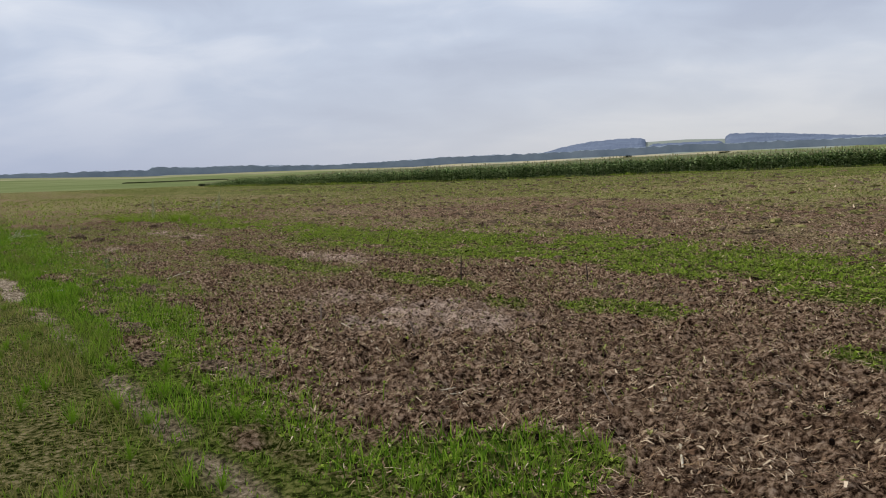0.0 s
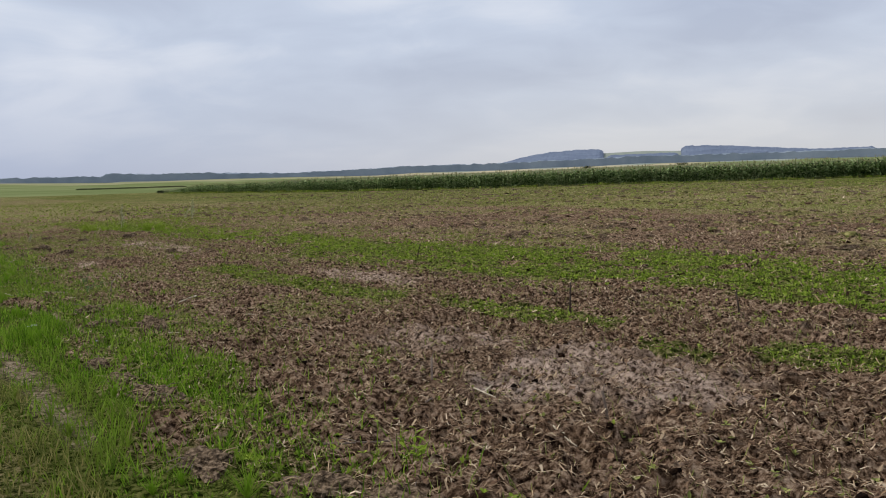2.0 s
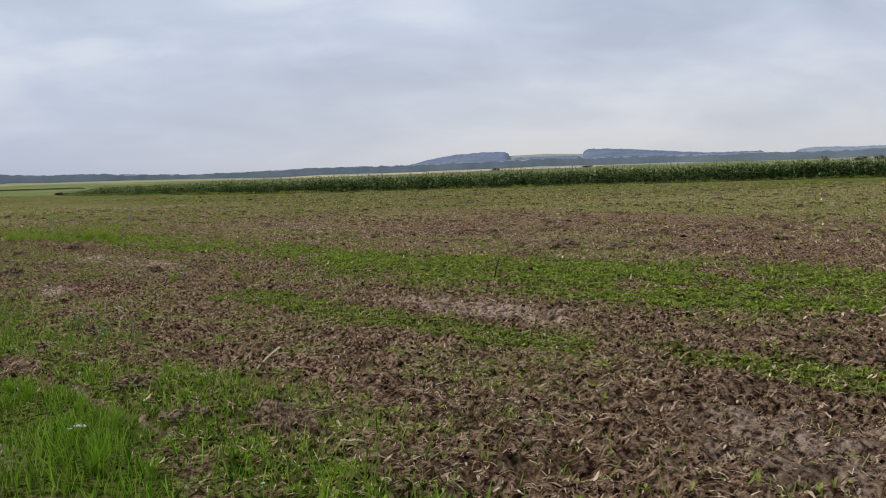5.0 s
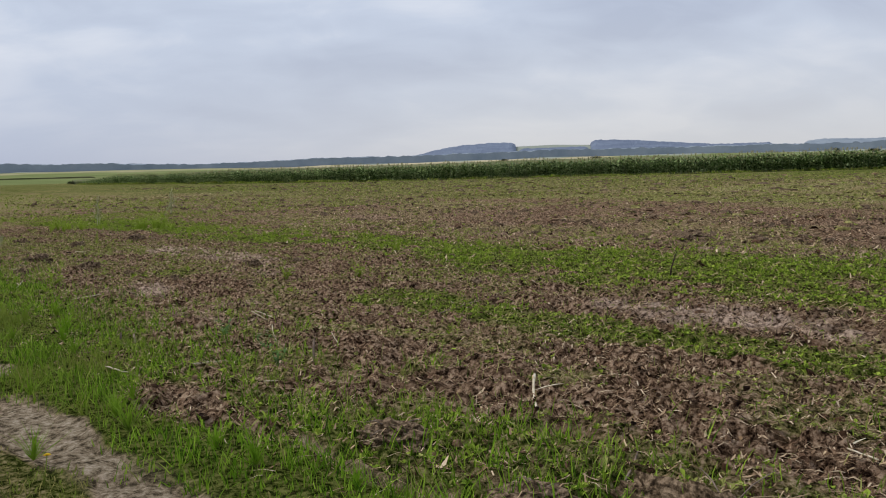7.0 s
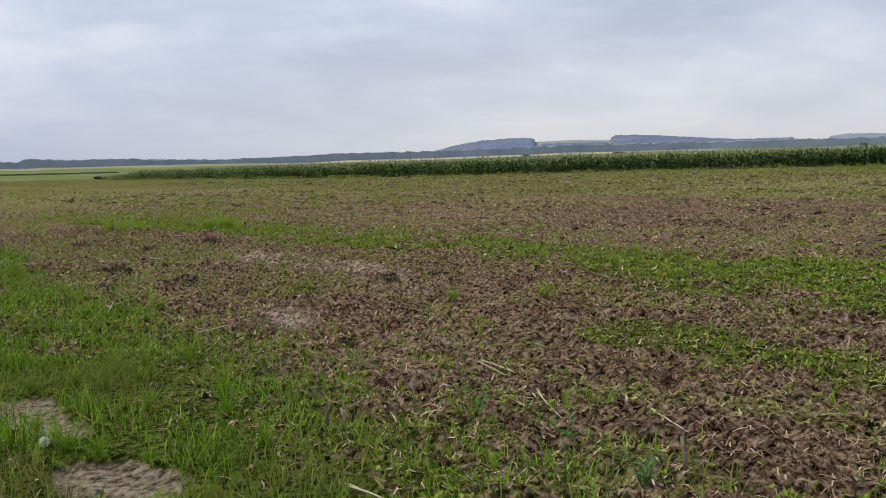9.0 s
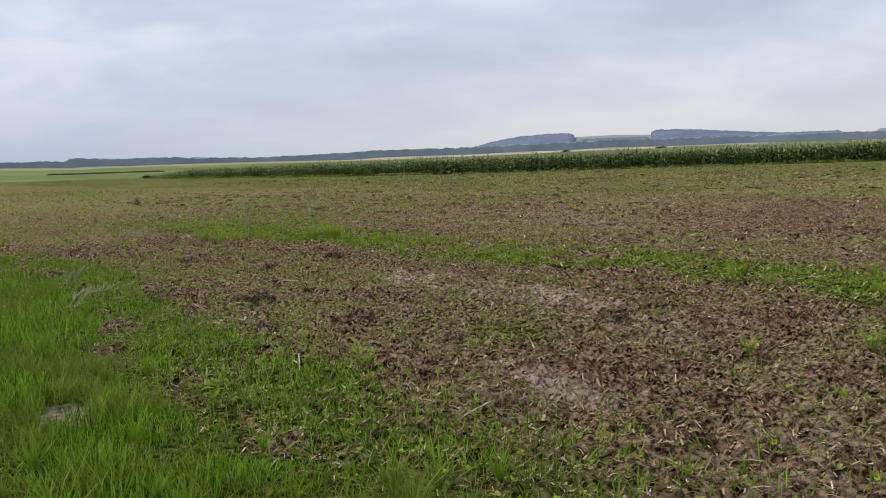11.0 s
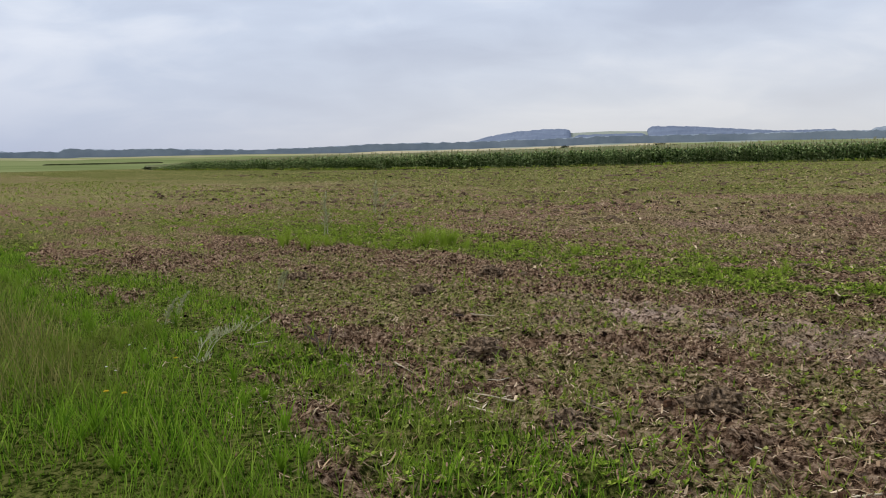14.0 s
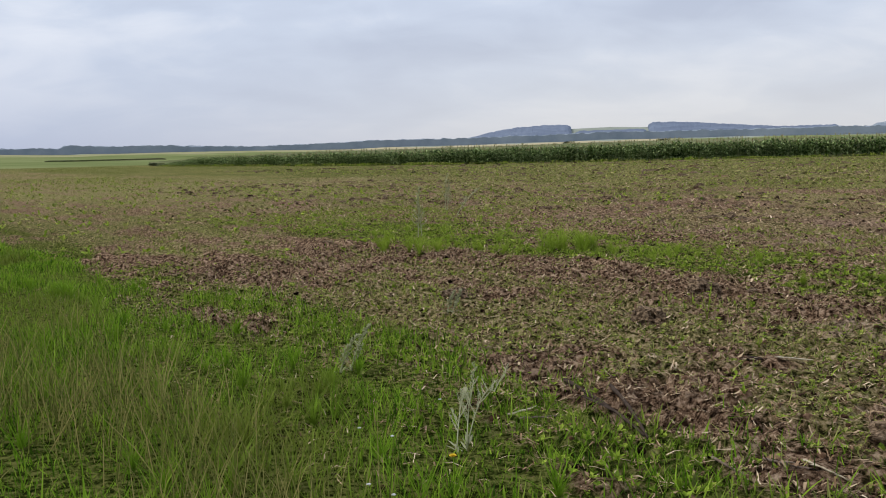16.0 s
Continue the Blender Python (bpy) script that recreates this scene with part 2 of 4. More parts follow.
# both far woods have the blue-grey haze of distance put into their colour
M_HAZED_WOOD_NEAR = material("hazed_distant_wood", [(0.3, (0.19, 0.23, 0.275)), (0.5, (0.25, 0.29, 0.335)), (0.7, (0.31, 0.35, 0.39))], 0.02, detail=8, per_piece=0.0)
M_HAZED_WOOD_FAR = material("hazed_remote_wood", [(0.3, (0.135, 0.165, 0.23)), (0.5, (0.165, 0.20, 0.27)), (0.7, (0.195, 0.23, 0.30))], 0.012, detail=8)
M_BUSH = material("hedge_leaf", [(0.1, (0.035, 0.055, 0.03)), (0.5, (0.06, 0.085, 0.045)), (0.9, (0.10, 0.125, 0.065))], 0.6, per_piece=0.6)
M_BARK = material("bark", [(0.3, (0.07, 0.055, 0.045)), (0.7, (0.16, 0.13, 0.10))], 6, bump=0.5, bump_scale=30)

# ---------------------------------------------------------------- plan
# s runs along the track the walker follows, u to its right-hand side, over the field
O = np.array((0.46, -0.23))
D = np.array((-0.526, 0.850))
R = np.array((0.850, 0.526))
rng = np.random.default_rng(7)
TABLE = rng.random((256, 256))


def xy(s, u):
    return O[0] + s * D[0] + u * R[0], O[1] + s * D[1] + u * R[1]


def su(x, y):
    return (x - O[0]) * D[0] + (y - O[1]) * D[1], (x - O[0]) * R[0] + (y - O[1]) * R[1]


def vnoise(a, b):
    ia, ib = np.floor(a).astype(int), np.floor(b).astype(int)
    fa, fb = a - ia, b - ib
    fa, fb = fa * fa * (3 - 2 * fa), fb * fb * (3 - 2 * fb)
    t00, t10 = TABLE[ia & 255, ib & 255], TABLE[(ia + 1) & 255, ib & 255]
    t01, t11 = TABLE[ia & 255, (ib + 1) & 255], TABLE[(ia + 1) & 255, (ib + 1) & 255]
    return (t00 * (1 - fa) + t10 * fa) * (1 - fb) + (t01 * (1 - fa) + t11 * fa) * fb


def fbm(a, b, octaves=3):
    total, amp, norm = 0.0, 1.0, 0.0
    for k in range(octaves):
        total = total + amp * vnoise(a * 2**k + 17.3 * k, b * 2**k + 9.1 * k)
        norm += amp
        amp *= 0.55
    return total / norm


def step(x, lo, hi):
    t = np.clip((x - lo) / (hi - lo), 0, 1)
    return t * t * (3 - 2 * t)


def band(x, lo, hi, soft):
    return step(x, lo - soft, lo + soft) * (1 - step(x, hi - soft, hi + soft))


def verge_edge(s):
    return np.interp(s, (0, 8, 12, 16, 18, 20, 21, 22.5, 24, 25, 28, 32, 40), (1.62, 1.72, 2.08, 2.1, 2.25, 2.0, 1.95, 2.15, 2.6, 2.7, 3.1, 3.1, 3.3))


def blobs(s, u, n, rows):
    """Ragged patches: rows of centre along and across the track, half lengths and strength."""
    m = np.zeros_like(s)
    for s0, u0, rs, ru, w in rows:
        d = ((s - s0) / rs) ** 2 + ((u - u0) / ru) ** 2
        m = np.maximum(m, w * step(1.2 - d + 2.6 * (n - 0.5), -0.15, 0.75))
    return m


LUSH_PATCHES = ((3.3, 5.8, 0.5, 0.25, 0.8), (6.0, 6.1, 0.9, 0.5, 1), (9.5, 5.85, 1.5, 0.45, 1), (12.0, 5.45, 0.9, 0.42, 1), (14.4, 5.35, 2.2, 0.42, 1), (16.3, 5.35, 0.9, 0.5, 0.9), (7.1, 5.5, 0.4, 0.25, 0.7))
BANK_PATCHES = ((9.3, 2.25, 1.5, 0.5, 1), (3.2, 2.2, 0.65, 0.75, 1), (12.6, 2.7, 1.0, 0.4, 0.7), (15.5, 2.6, 0.9, 0.6, 0.5), (20.3, 2.5, 0.9, 0.6, 0.9), (20.6, 4.7, 0.7, 0.4, 0.6), (22.4, 2.5, 1.1, 0.55, 0.85), (24.8, 2.9, 0.9, 0.5, 0.8), (27.5, 3.2, 1.6, 0.5, 0.9))
PALE_PATCHES = ((6.9, 4.6, 1.1, 0.8, 0.75), (8.9, 4.4, 0.9, 0.6, 0.6), (13.5, 6.45, 1.5, 0.55, 0.75), (23.0, 6.15, 3.2, 0.6, 1), (24.5, 5.4, 1.0, 0.7, 0.8), (17.2, 3.6, 0.9, 0.6, 0.55), (19.2, 3.8, 0.8, 0.6, 0.7), (20.0, 5.9, 1.2, 0.5, 0.6))
RUT_PATCHES = ((17.6, 1.35, 0.55, 0.2, 1), (16.3, 1.33, 0.4, 0.2, 1), (20.75, 1.24, 0.26, 0.16, 1), (14.2, 1.25, 0.8, 0.20, 1), (12.7, 1.22, 0.8, 0.17, 1))


def masks(s, u):
    """Share of grass verge, weeds, pale dry crust and sandy rut at a place of the plan."""
    n1, n2, n3 = fbm(s / 1.6, u / 0.9), fbm(s / 0.5 + 40, u / 0.4 + 11), fbm(s / 5 + 3, u / 3 + 70)
    ragged = 0.5 * n1 + 0.5 * n2
    e = verge_edge(s) + 0.7 * (n2 - 0.5) + 0.6 * (n1 - 0.5)
    verge = 1 - step(u, e - 0.25, e + 0.18)
    verge = verge * (1 - np.exp(-(((s - 29.3) / 1.4) ** 2 + ((u - 2.95) / 0.45) ** 2)) * 1.8 * n2).clip(0, 1)
    rut_w = np.interp(s, (0, 8, 11, 14, 17, 22), (0.13, 0.15, 0.20, 0.20, 0.18, 0.15))
    rut = np.exp(-(((u - 1.26 - 0.15 * (n1 - 0.5)) / rut_w) ** 2)) * (1 - step(s, 15.0, 16.0)) * step(0.4 * n1 + 0.7 * n2, 0.30, 0.62)
    rut = np.maximum((0.6 + 0.2 * step(s, 9, 12)) * rut, blobs(s, u, n2, RUT_PATCHES))
    furrow = np.exp(-(((u - 2.12 - 0.25 * (n1 - 0.5)) / 0.07) ** 2)) * band(s, 11.4, 14.3, 0.4) * step(n2, 0.25, 0.55)
    dry = blobs(s, u, 0.4 * n1 + 0.6 * n2, PALE_PATCHES)
    strip_c = blobs(s, u, ragged, LUSH_PATCHES)
    low = np.interp(s, (4, 6.5, 10, 12, 16, 18, 20, 22, 24, 26, 28, 31, 34), (7.8, 8.2, 8.4, 7.7, 7.3, 7.8, 8.3, 8.6, 8.2, 7.5, 7.9, 7.6, 7.2))
    high = np.interp(s, (4, 6.5, 10, 14, 16, 20, 22, 24, 28, 33, 36), (10.8, 11.5, 12.2, 12.0, 11.2, 10.3, 10.3, 10.7, 9.9, 10.7, 10.4))
    v = u + 1.1 * (n1 - 0.5)
    strip_b = step(v, low - 0.9, low + 0.6) * (1 - step(v, high - 1.0, high + 1.0)) * step(0.45 * n1 + 0.55 * n2, 0.26, 0.50) * (1 - 0.8 * step(s, 34, 38))
    bank = blobs(s, u, ragged, BANK_PATCHES)
    fringe = np.exp(-np.maximum(u - verge_edge(s) - 0.2, 0) / np.interp(s, (5, 9, 13, 16, 20, 26), (0.22, 0.5, 0.5, 0.7, 0.8, 0.9))) * step(ragged, 0.27, 0.52)
    mixed = band(u, 2.0, 7.6, 0.4) * step(s, 8, 11) * step(ragged, 0.40, 0.62) * (0.6 - 0.25 * step(s, 18, 22)) * (1 - 0.8 * dry)
    sward = band(u, 2.0, 4.6, 0.6) * band(s, 10.2, 18, 1.0) * step(ragged, 0.32, 0.56) * 0.85 * (1 - 0.8 * dry)
    left = step(s, 15, 24) * (1 - step(u, 5.5, 8.0)) * band(s - 1.1 * u, 9, 40, 3) * step(ragged, 0.31, 0.55) * 0.8
    y = xy(s, u)[1]
    far = step(u, 10.5, 13) * (0.26 + 0.40 * step(0.6 * n3 + 0.4 * n1, 0.42, 0.62)) + step(u + 5 * (n3 - 0.5), 21, 30) * 0.42 + step(y, 46, 80) * 0.2 + step(s, 40, 60) * 0.2
    far = np.maximum(far, step(s, 33, 37) * (0.45 + 0.5 * step(ragged, 0.36, 0.58)))
    lush_all = np.maximum.reduce([strip_c, strip_b, bank, 0.9 * fringe, 0.4 * mixed, 0.5 * sward, 0.45 * left, (0.36 + 0.2 * step(y, 50, 80) + 0.2 * step(s, 33, 37)) * far])
    weeds = np.clip(np.maximum.reduce([strip_c, strip_b, fringe, bank, mixed, sward, left, far, 0.5 * step(ragged, 0.40, 0.62) * (0.3 + 0.7 * step(s, 7, 10)) * (1 - 0.8 * dry)]), 0, 1) * (1 - verge)
    lush = np.clip(lush_all / np.maximum(weeds, 0.05), 0, 1) * (1 - 0.3 * step(s, 36, 60))
    pale = dry * (0.55 + 0.45 * step(fbm(s / 0.55 + 9, u / 0.16 + 21), 0.36, 0.56)) + 0.35 * band(u, 2.2, 12, 1.0) * step(n1, 0.54, 0.7) + (0.12 + 0.4 * step(n3, 0.40, 0.60)) * band(u, 11.3, 30, 1.2)
    pale = np.clip(pale, 0, 1) * (1 - weeds * 0.8) * (1 - verge)
    sand = np.clip(0.95 * rut + 0.75 * furrow, 0, 1)
    return verge * (1 - rut) * (1 - furrow), weeds * (1 - furrow), pale, sand, furrow, rut, lush


FIELD_RISE = ((-60, -27, -18, -11, -6, 2, 8, 17, 24, 30, 60), (0.009, 0.0089, 0.0055, 0.0065, 0.0065, 0.0055, 0.005, 0.0070, 0.0068, 0.0060, 0.006))
WOOD_TOP = ((-60, -27, -18, -17.7, -11, -6, -1, 2, 8.4, 15, 17, 20, 24, 28, 34, 60), (0.0135, 0.0135, 0.0135, 0.0157, 0.0146, 0.0122, 0.0145, 0.0165, 0.0172, 0.0190, 0.0198, 0.0200, 0.0200, 0.0198, 0.0195, 0.020))
HILL_TOP = ((-60, 7, 8.4, 9.8, 11.7, 13.5, 15.3, 15.45, 17.2, 20.2, 20.35, 22, 24.2, 27.4, 29, 33.5, 35, 37, 60), (0.004, 0.010, 0.0165, 0.0225, 0.0275, 0.0295, 0.0295, 0.0258, 0.0265, 0.0272, 0.0298, 0.0296, 0.0270, 0.0226, 0.0210, 0.0215, 0.0235, 0.0225, 0.022))


def hills(x, y):
    """Height of the land: level near by, a low crest at 700 m, wooded hills past it."""
    dx, dy = x - O[0], y - O[1]
    r, az = np.hypot(dx, dy), np.degrees(np.arctan2(dx, dy))
    crest = 1.4 + 700 * np.interp(az, *FIELD_RISE)
    z = crest * step(r, 150, 700) * (1 - 0.35 * step(r, 720, 1150))
    mid = 1500 * np.interp(az, *WOOD_TOP) + 1.4 - 13
    z = z + (mid - z) * step(r, 1150, 1480)
    top = 2400 * np.interp(az, *HILL_TOP) + 1.4 - np.where((az > 15.4) & (az < 20.3), 2, 13)
    z = z + (np.maximum(top, 4) - z) * step(r, 1700, 2380)
    return z * (1 - step(r, 2700, 4200))


def ground_z(s, u):
    x, y = xy(s, u)
    verge, weeds, pale, sand, furrow, rut, lush = masks(s, u)
    near = 1 - step(np.hypot(x, y), 60, 110)
    bare = (1 - verge) * (1 - 0.5 * weeds) * (1 - 0.8 * rut)
    z = 0.05 * (fbm(s / 3.5, u / 2.5) - 0.5) + near * (0.020 + 0.065 * bare) * (fbm(s / 0.30 + 5, u / 0.24 + 31, 2) - 0.5)
    lumps = np.abs(fbm(s / 0.17 + 90, u / 0.15 + 13, 2) - 0.5)
    z = z + near * bare * 0.40 * (0.12 - lumps) - 0.055 * furrow - 0.03 * rut
    return z + hills(x, y)


def place(x, y):
    s, u = su(x, y)
    return float(ground_z(np.array([s]), np.array([u]))[0])


# ---------------------------------------------------------------- mesh helpers


def bulk(name, verts, faces, mats, index=None, smooth=False, parent=None):
    """One mesh object out of arrays; faces are arrays of one width."""
    me = bpy.data.meshes.new(name)
    faces = np.asarray(faces, dtype=np.int32)
    me.vertices.add(len(verts))
    me.vertices.foreach_set("co", np.asarray(verts, dtype=np.float32).ravel())
    me.loops.add(faces.size)
    me.loops.foreach_set("vertex_index", faces.ravel())
    me.polygons.add(len(faces))
    me.polygons.foreach_set("loop_start", np.arange(0, faces.size, faces.shape[1], dtype=np.int32))
    for m in mats:
        me.materials.append(m)
    if index is not None:
        me.polygons.foreach_set("material_index", np.asarray(index, dtype=np.int32))
    me.polygons.foreach_set("use_smooth", np.full(len(faces), smooth))
    me.update(calc_edges=True)
    ob = new(name, me)
    ob.parent = parent
    return ob


def scatter(tv, tf, pos, yaw, size, lean=None, lean_dir=None, stretch=None):
    """Copies of a small template (verts, faces) at pos, turned and scaled, as two arrays."""
    n, m = len(pos), len(tv)
    v = np.repeat(tv[None], n, 0) * (size[:, None, None] if size.ndim == 1 else size[:, None, :])
    c, k = np.cos(yaw)[:, None], np.sin(yaw)[:, None]
    v = np.stack((v[..., 0] * c - v[..., 1] * k, v[..., 0] * k + v[..., 1] * c, v[..., 2]), -1)
    if lean is not None:
        z = v[..., 2]
        v = np.stack((v[..., 0] + z * (np.sin(lean) * np.cos(lean_dir))[:, None], v[..., 1] + z * (np.sin(lean) * np.sin(lean_dir))[:, None], z * np.cos(lean)[:, None]), -1)
    v = v + pos[:, None, :]
    f = np.repeat(tf[None], n, 0) + (np.arange(n) * m)[:, None, None]
    return v.reshape(-1, 3), f.reshape(-1, tf.shape[1])


def part(name, verts, faces, mat, parent, label="", smooth=True):
    """One mesh object under a thing or a part, from verts and faces in the parent's space."""
    me = bpy.data.meshes.new(name)
    me.from_pydata([tuple(v) for v in verts], [], [tuple(f) for f in faces])
    me.materials.append(mat)
    for p in me.polygons:
        p.use_smooth = smooth
    ob = new(name, me)
    ob.parent = parent
    return tagged(ob, label)


def tube(points, radii, sides=6):
    """A tapered tube along points."""
    vs, fs = [], []
    pts = [Vector(p) for p in points]
    for i, p in enumerate(pts):
        d = (pts[min(i + 1, len(pts) - 1)] - pts[max(i - 1, 0)]).normalized()
        a = d.orthogonal().normalized()
        b = d.cross(a)
        for k in range(sides):
            t = 2 * math.pi * k / sides
            vs.append(p + (a * math.cos(t) + b * math.sin(t)) * radii[i])
    for i in range(len(pts) - 1):
        for k in range(sides):
            fs.append((i * sides + k, i * sides + (k + 1) % sides, (i + 1) * sides + (k + 1) % sides, (i + 1) * sides + k))
    fs.append(tuple(range(sides - 1, -1, -1)))
    fs.append(tuple((len(pts) - 1) * sides + k for k in range(sides)))
    return vs, fs


def leaf(base, tip, width, droop=0.0):
    """A pointed leaf with a folded midrib, from base to tip."""
    b, t = Vector(base), Vector(tip)
    d = t - b
    side = d.cross(Vector((0, 0, 1)))
    side = side.normalized() * width / 2 if side.length > 1e-6 else Vector((width / 2, 0, 0))
    up = Vector((0, 0, 0.25 * width))
    m1, m2 = b + d * 0.35 + Vector((0, 0, droop)), b + d * 0.7 + Vector((0, 0, droop))
    v = [b, m1 - side + up, m1, m1 + side + up, m2 - side * 0.75 + up, m2, m2 + side * 0.75 + up, t]
    f = [(0, 2, 1), (0, 3, 2), (1, 2, 5, 4), (2, 3, 6, 5), (4, 5, 7), (5, 6, 7)]
    return v, f


def join(pieces):
    vs, fs = [], []
    for v, f in pieces:
        o = len(vs)
        vs += list(v)
        fs += [tuple(i + o for i in q) for q in f]
    return vs, fs


def thing(name, x, y, label, category, group="", sink=0.0, kind=""):
    ob = new(name)
    ob.location = (x, y, place(x, y) - sink)
    return tagged(ob, label, category, group, kind)


# ---------------------------------------------------------------- ground


def axis(lo, hi, fine, end_lo, end_hi):
    """Even steps from lo to hi, then growing ones out to the ends."""
    mid = list(np.arange(lo, hi, fine))
    up, x, d = [], mid[-1], fine
    while x < end_hi:
        d *= 1.085 if x < hi + 150 else 1.12
        x += d
        up.append(x)
    down, x, d = [], mid[0], fine
    while x > end_lo:
        d *= 1.14
        x -= d
        down.append(x)
    return np.array(down[::-1] + mid + up)


def build_ground():
    S, U = axis(2.0, 32.0, 0.052, -4600, 4600), axis(0.9, 8.0, 0.050, -4600, 4600)
    s, u = np.meshgrid(S, U, indexing="ij")
    s, u = s.ravel(), u.ravel()
    x, y = xy(s, u)
    verge, weeds, pale, sand, furrow, rut, lush = masks(s, u)
    z = ground_z(s, u)
    n, m = len(S), len(U)
    i = (np.arange(n - 1)[:, None] * m + np.arange(m - 1)[None]).ravel()
    ob = bulk("ground", np.stack((x, y, z), -1), np.stack((i, i + m, i + m + 1, i + 1), -1), [M_GROUND], smooth=True)
    dx, dy = x - O[0], y - O[1]
    r, az = np.hypot(dx, dy), np.degrees(np.arctan2(dx, dy))
    meadow = step(r, 165, 240) * 1.2
    wheat = band(r, 430, 1440, 50) * (0.42 + 0.58 * step(az, -4, 7)) * (1 - 0.75 * step(az, 17, 24)) * 1.1
    # past 1400 m the ground colour takes on the painted haze
    for name, value in (("green", np.maximum(verge * (1 - 0.4 * band(u, -3, 1.0, 0.15) * (1 - step(s, 14, 18))), weeds * lush)), ("olive", np.maximum(weeds * (1 - 0.8 * lush), 0.35 * verge * band(u, -3, 1.0, 0.15))), ("haze_tint", step(r, 1400, 1490) * 1.3), ("pale", pale), ("sand", sand), ("meadow", meadow), ("wheat", wheat)):
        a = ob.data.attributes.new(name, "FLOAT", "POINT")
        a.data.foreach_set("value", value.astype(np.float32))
    tagged(ob, "brown tilled field soil with weeds and a grassy track", "ground", kind="structure")


build_ground()

# ---------------------------------------------------------------- distance


def wood(name, label, mat, r0, profile, tree, az0, az1, depth, seed):
    """A wood on the land: crowns as an uneven canopy with a front that drops to the ground."""
    az = np.arange(az0, az1, 0.06)
    rs = [r0, r0 + 1] + [r0 + depth * k / 14 for k in range(1, 15)]
    a, r = np.meshgrid(az, np.array(rs), indexing="ij")
    x, y = O[0] + r * np.sin(np.radians(a)), O[1] + r * np.cos(np.radians(a))
    crown = fbm(a * r0 / 57 / 9 + seed, r / 14 + seed, 3)
    single = fbm(a * r0 / 57 / 30 + 2 * seed, r / 60, 2)
    end = np.clip(np.minimum(a - az0, az1 - a) / 0.35, 0.1, 1) ** 0.5
    z = hills(x, y) + end * tree * (0.72 + 0.40 * crown + 0.18 * (single - 0.5))
    z[:, 0] = hills(x[:, 0], y[:, 0]) - 2
    z[:, -1] = hills(x[:, -1], y[:, -1]) - 2
    z[0, :], z[-1, :] = hills(x[0], y[0]) - 2, hills(x[-1], y[-1]) - 2
    n, m = a.shape
    i = (np.arange(n - 1)[:, None] * m + np.arange(m - 1)[None]).ravel()
    ob = bulk(name, np.stack((x, y, z), -1).reshape(-1, 3), np.stack((i, i + 1, i + m + 1, i + m), -1), [mat], smooth=False)
    tagged(ob, label, "crop" if name == "crop_strip" else "woodland", kind="stuff")


wood("woodland", "haze-tinted dark grey-green wood along the horizon past the fields", M_HAZED_WOOD_NEAR, 1490, WOOD_TOP, 13, -60, 60, 120, 3.0)
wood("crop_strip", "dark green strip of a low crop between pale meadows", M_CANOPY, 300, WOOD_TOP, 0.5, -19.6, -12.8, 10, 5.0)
wood("woodland", "haze-tinted blue-grey wooded hill rising on the horizon", M_HAZED_WOOD_FAR, 1760, HILL_TOP, 13, 7.2, 15.40, 760, 8.0)
wood("woodland", "haze-tinted blue-grey wooded plateau on the horizon", M_HAZED_WOOD_FAR, 1760, HILL_TOP, 13, 20.32, 32.0, 760, 12.0)
wood("woodland", "haze-tinted grey-green copse on a far ridge", M_HAZED_WOOD_NEAR, 1760, HILL_TOP, 13, 33.6, 60.0, 760, 15.0)
wood("woodland", "haze-tinted blue-grey wood on the slope under a far field", M_HAZED_WOOD_FAR, 1760, HILL_TOP, 10, 15.44, 20.28, 270, 18.0)


def bush(name, x, y, w, h, label, category, seed):
    """A shrub or small tree: trunk, limbs and a ragged crown of many leaves."""
    rr = random.Random(seed)
    ob = thing(name, x, y, label, category, "bushes on the field crest")
    pieces = [tube([(0, 0, -0.1), (0.05 * w, 0, h * 0.3), (0, 0.03 * w, h * 0.6)], [0.06 * h, 0.045 * h, 0.02 * h])]
    for k in range(5):
        t = 2 * math.pi * k / 5 + rr.random()
        pieces.append(tube([(0, 0, h * 0.2), (math.cos(t) * w * 0.2, math.sin(t) * w * 0.2, h * 0.45), (math.cos(t) * w * 0.36, math.sin(t) * w * 0.36, h * 0.7)], [0.03 * h, 0.02 * h, 0.008 * h], 5))
    part("trunk", *join(pieces), M_BARK, ob)
    r2 = np.random.default_rng(seed)
    n = 1400
    clump = r2.normal(size=(16, 3))
    clump /= np.linalg.norm(clump, axis=1)[:, None]
    centre = clump * (w * 0.36, w * 0.36, h * 0.30) + (0, 0, h * 0.40)
    pos = centre[r2.integers(0, 16, n)] + r2.normal(size=(n, 3)) * (w * 0.11, w * 0.11, h * 0.10)
    pos[:, 2] = np.maximum(pos[:, 2], 0.05 * h)
    tv = np.array(((-0.5, 0, 0), (0, -0.35, 0.1), (0.5, 0, 0), (0, 0.35, 0.15)))
    v, f = scatter(tv, np.array(((0, 1, 2, 3),)), pos, r2.random(n) * 6.28, r2.uniform(0.06, 0.12, n) * w, r2.random(n) * 1.2, r2.random(n) * 6.28)
    crown = bulk("crown", v, f, [M_BUSH], parent=ob)
    return crown


def polar(az, r):
    return O[0] + r * math.sin(radians(az)), O[1] + r * math.cos(radians(az))


for k, (az, r, w, h, nm) in enumerate(((14.1, 690, 7.5, 3.0, "shrub"), (20.3, 690, 9, 3.2, "shrub"), (21.2, 690, 5, 2.0, "shrub"), (34.9, 640, 6.5, 5.5, "tree"), (37.0, 640, 9, 4.2, "tree"), (38.0, 640, 8, 4.6, "tree"))):
    bush(nm, *polar(az, r), w, h, "dark green field %s on the far crest" % nm, nm, 30 + k)
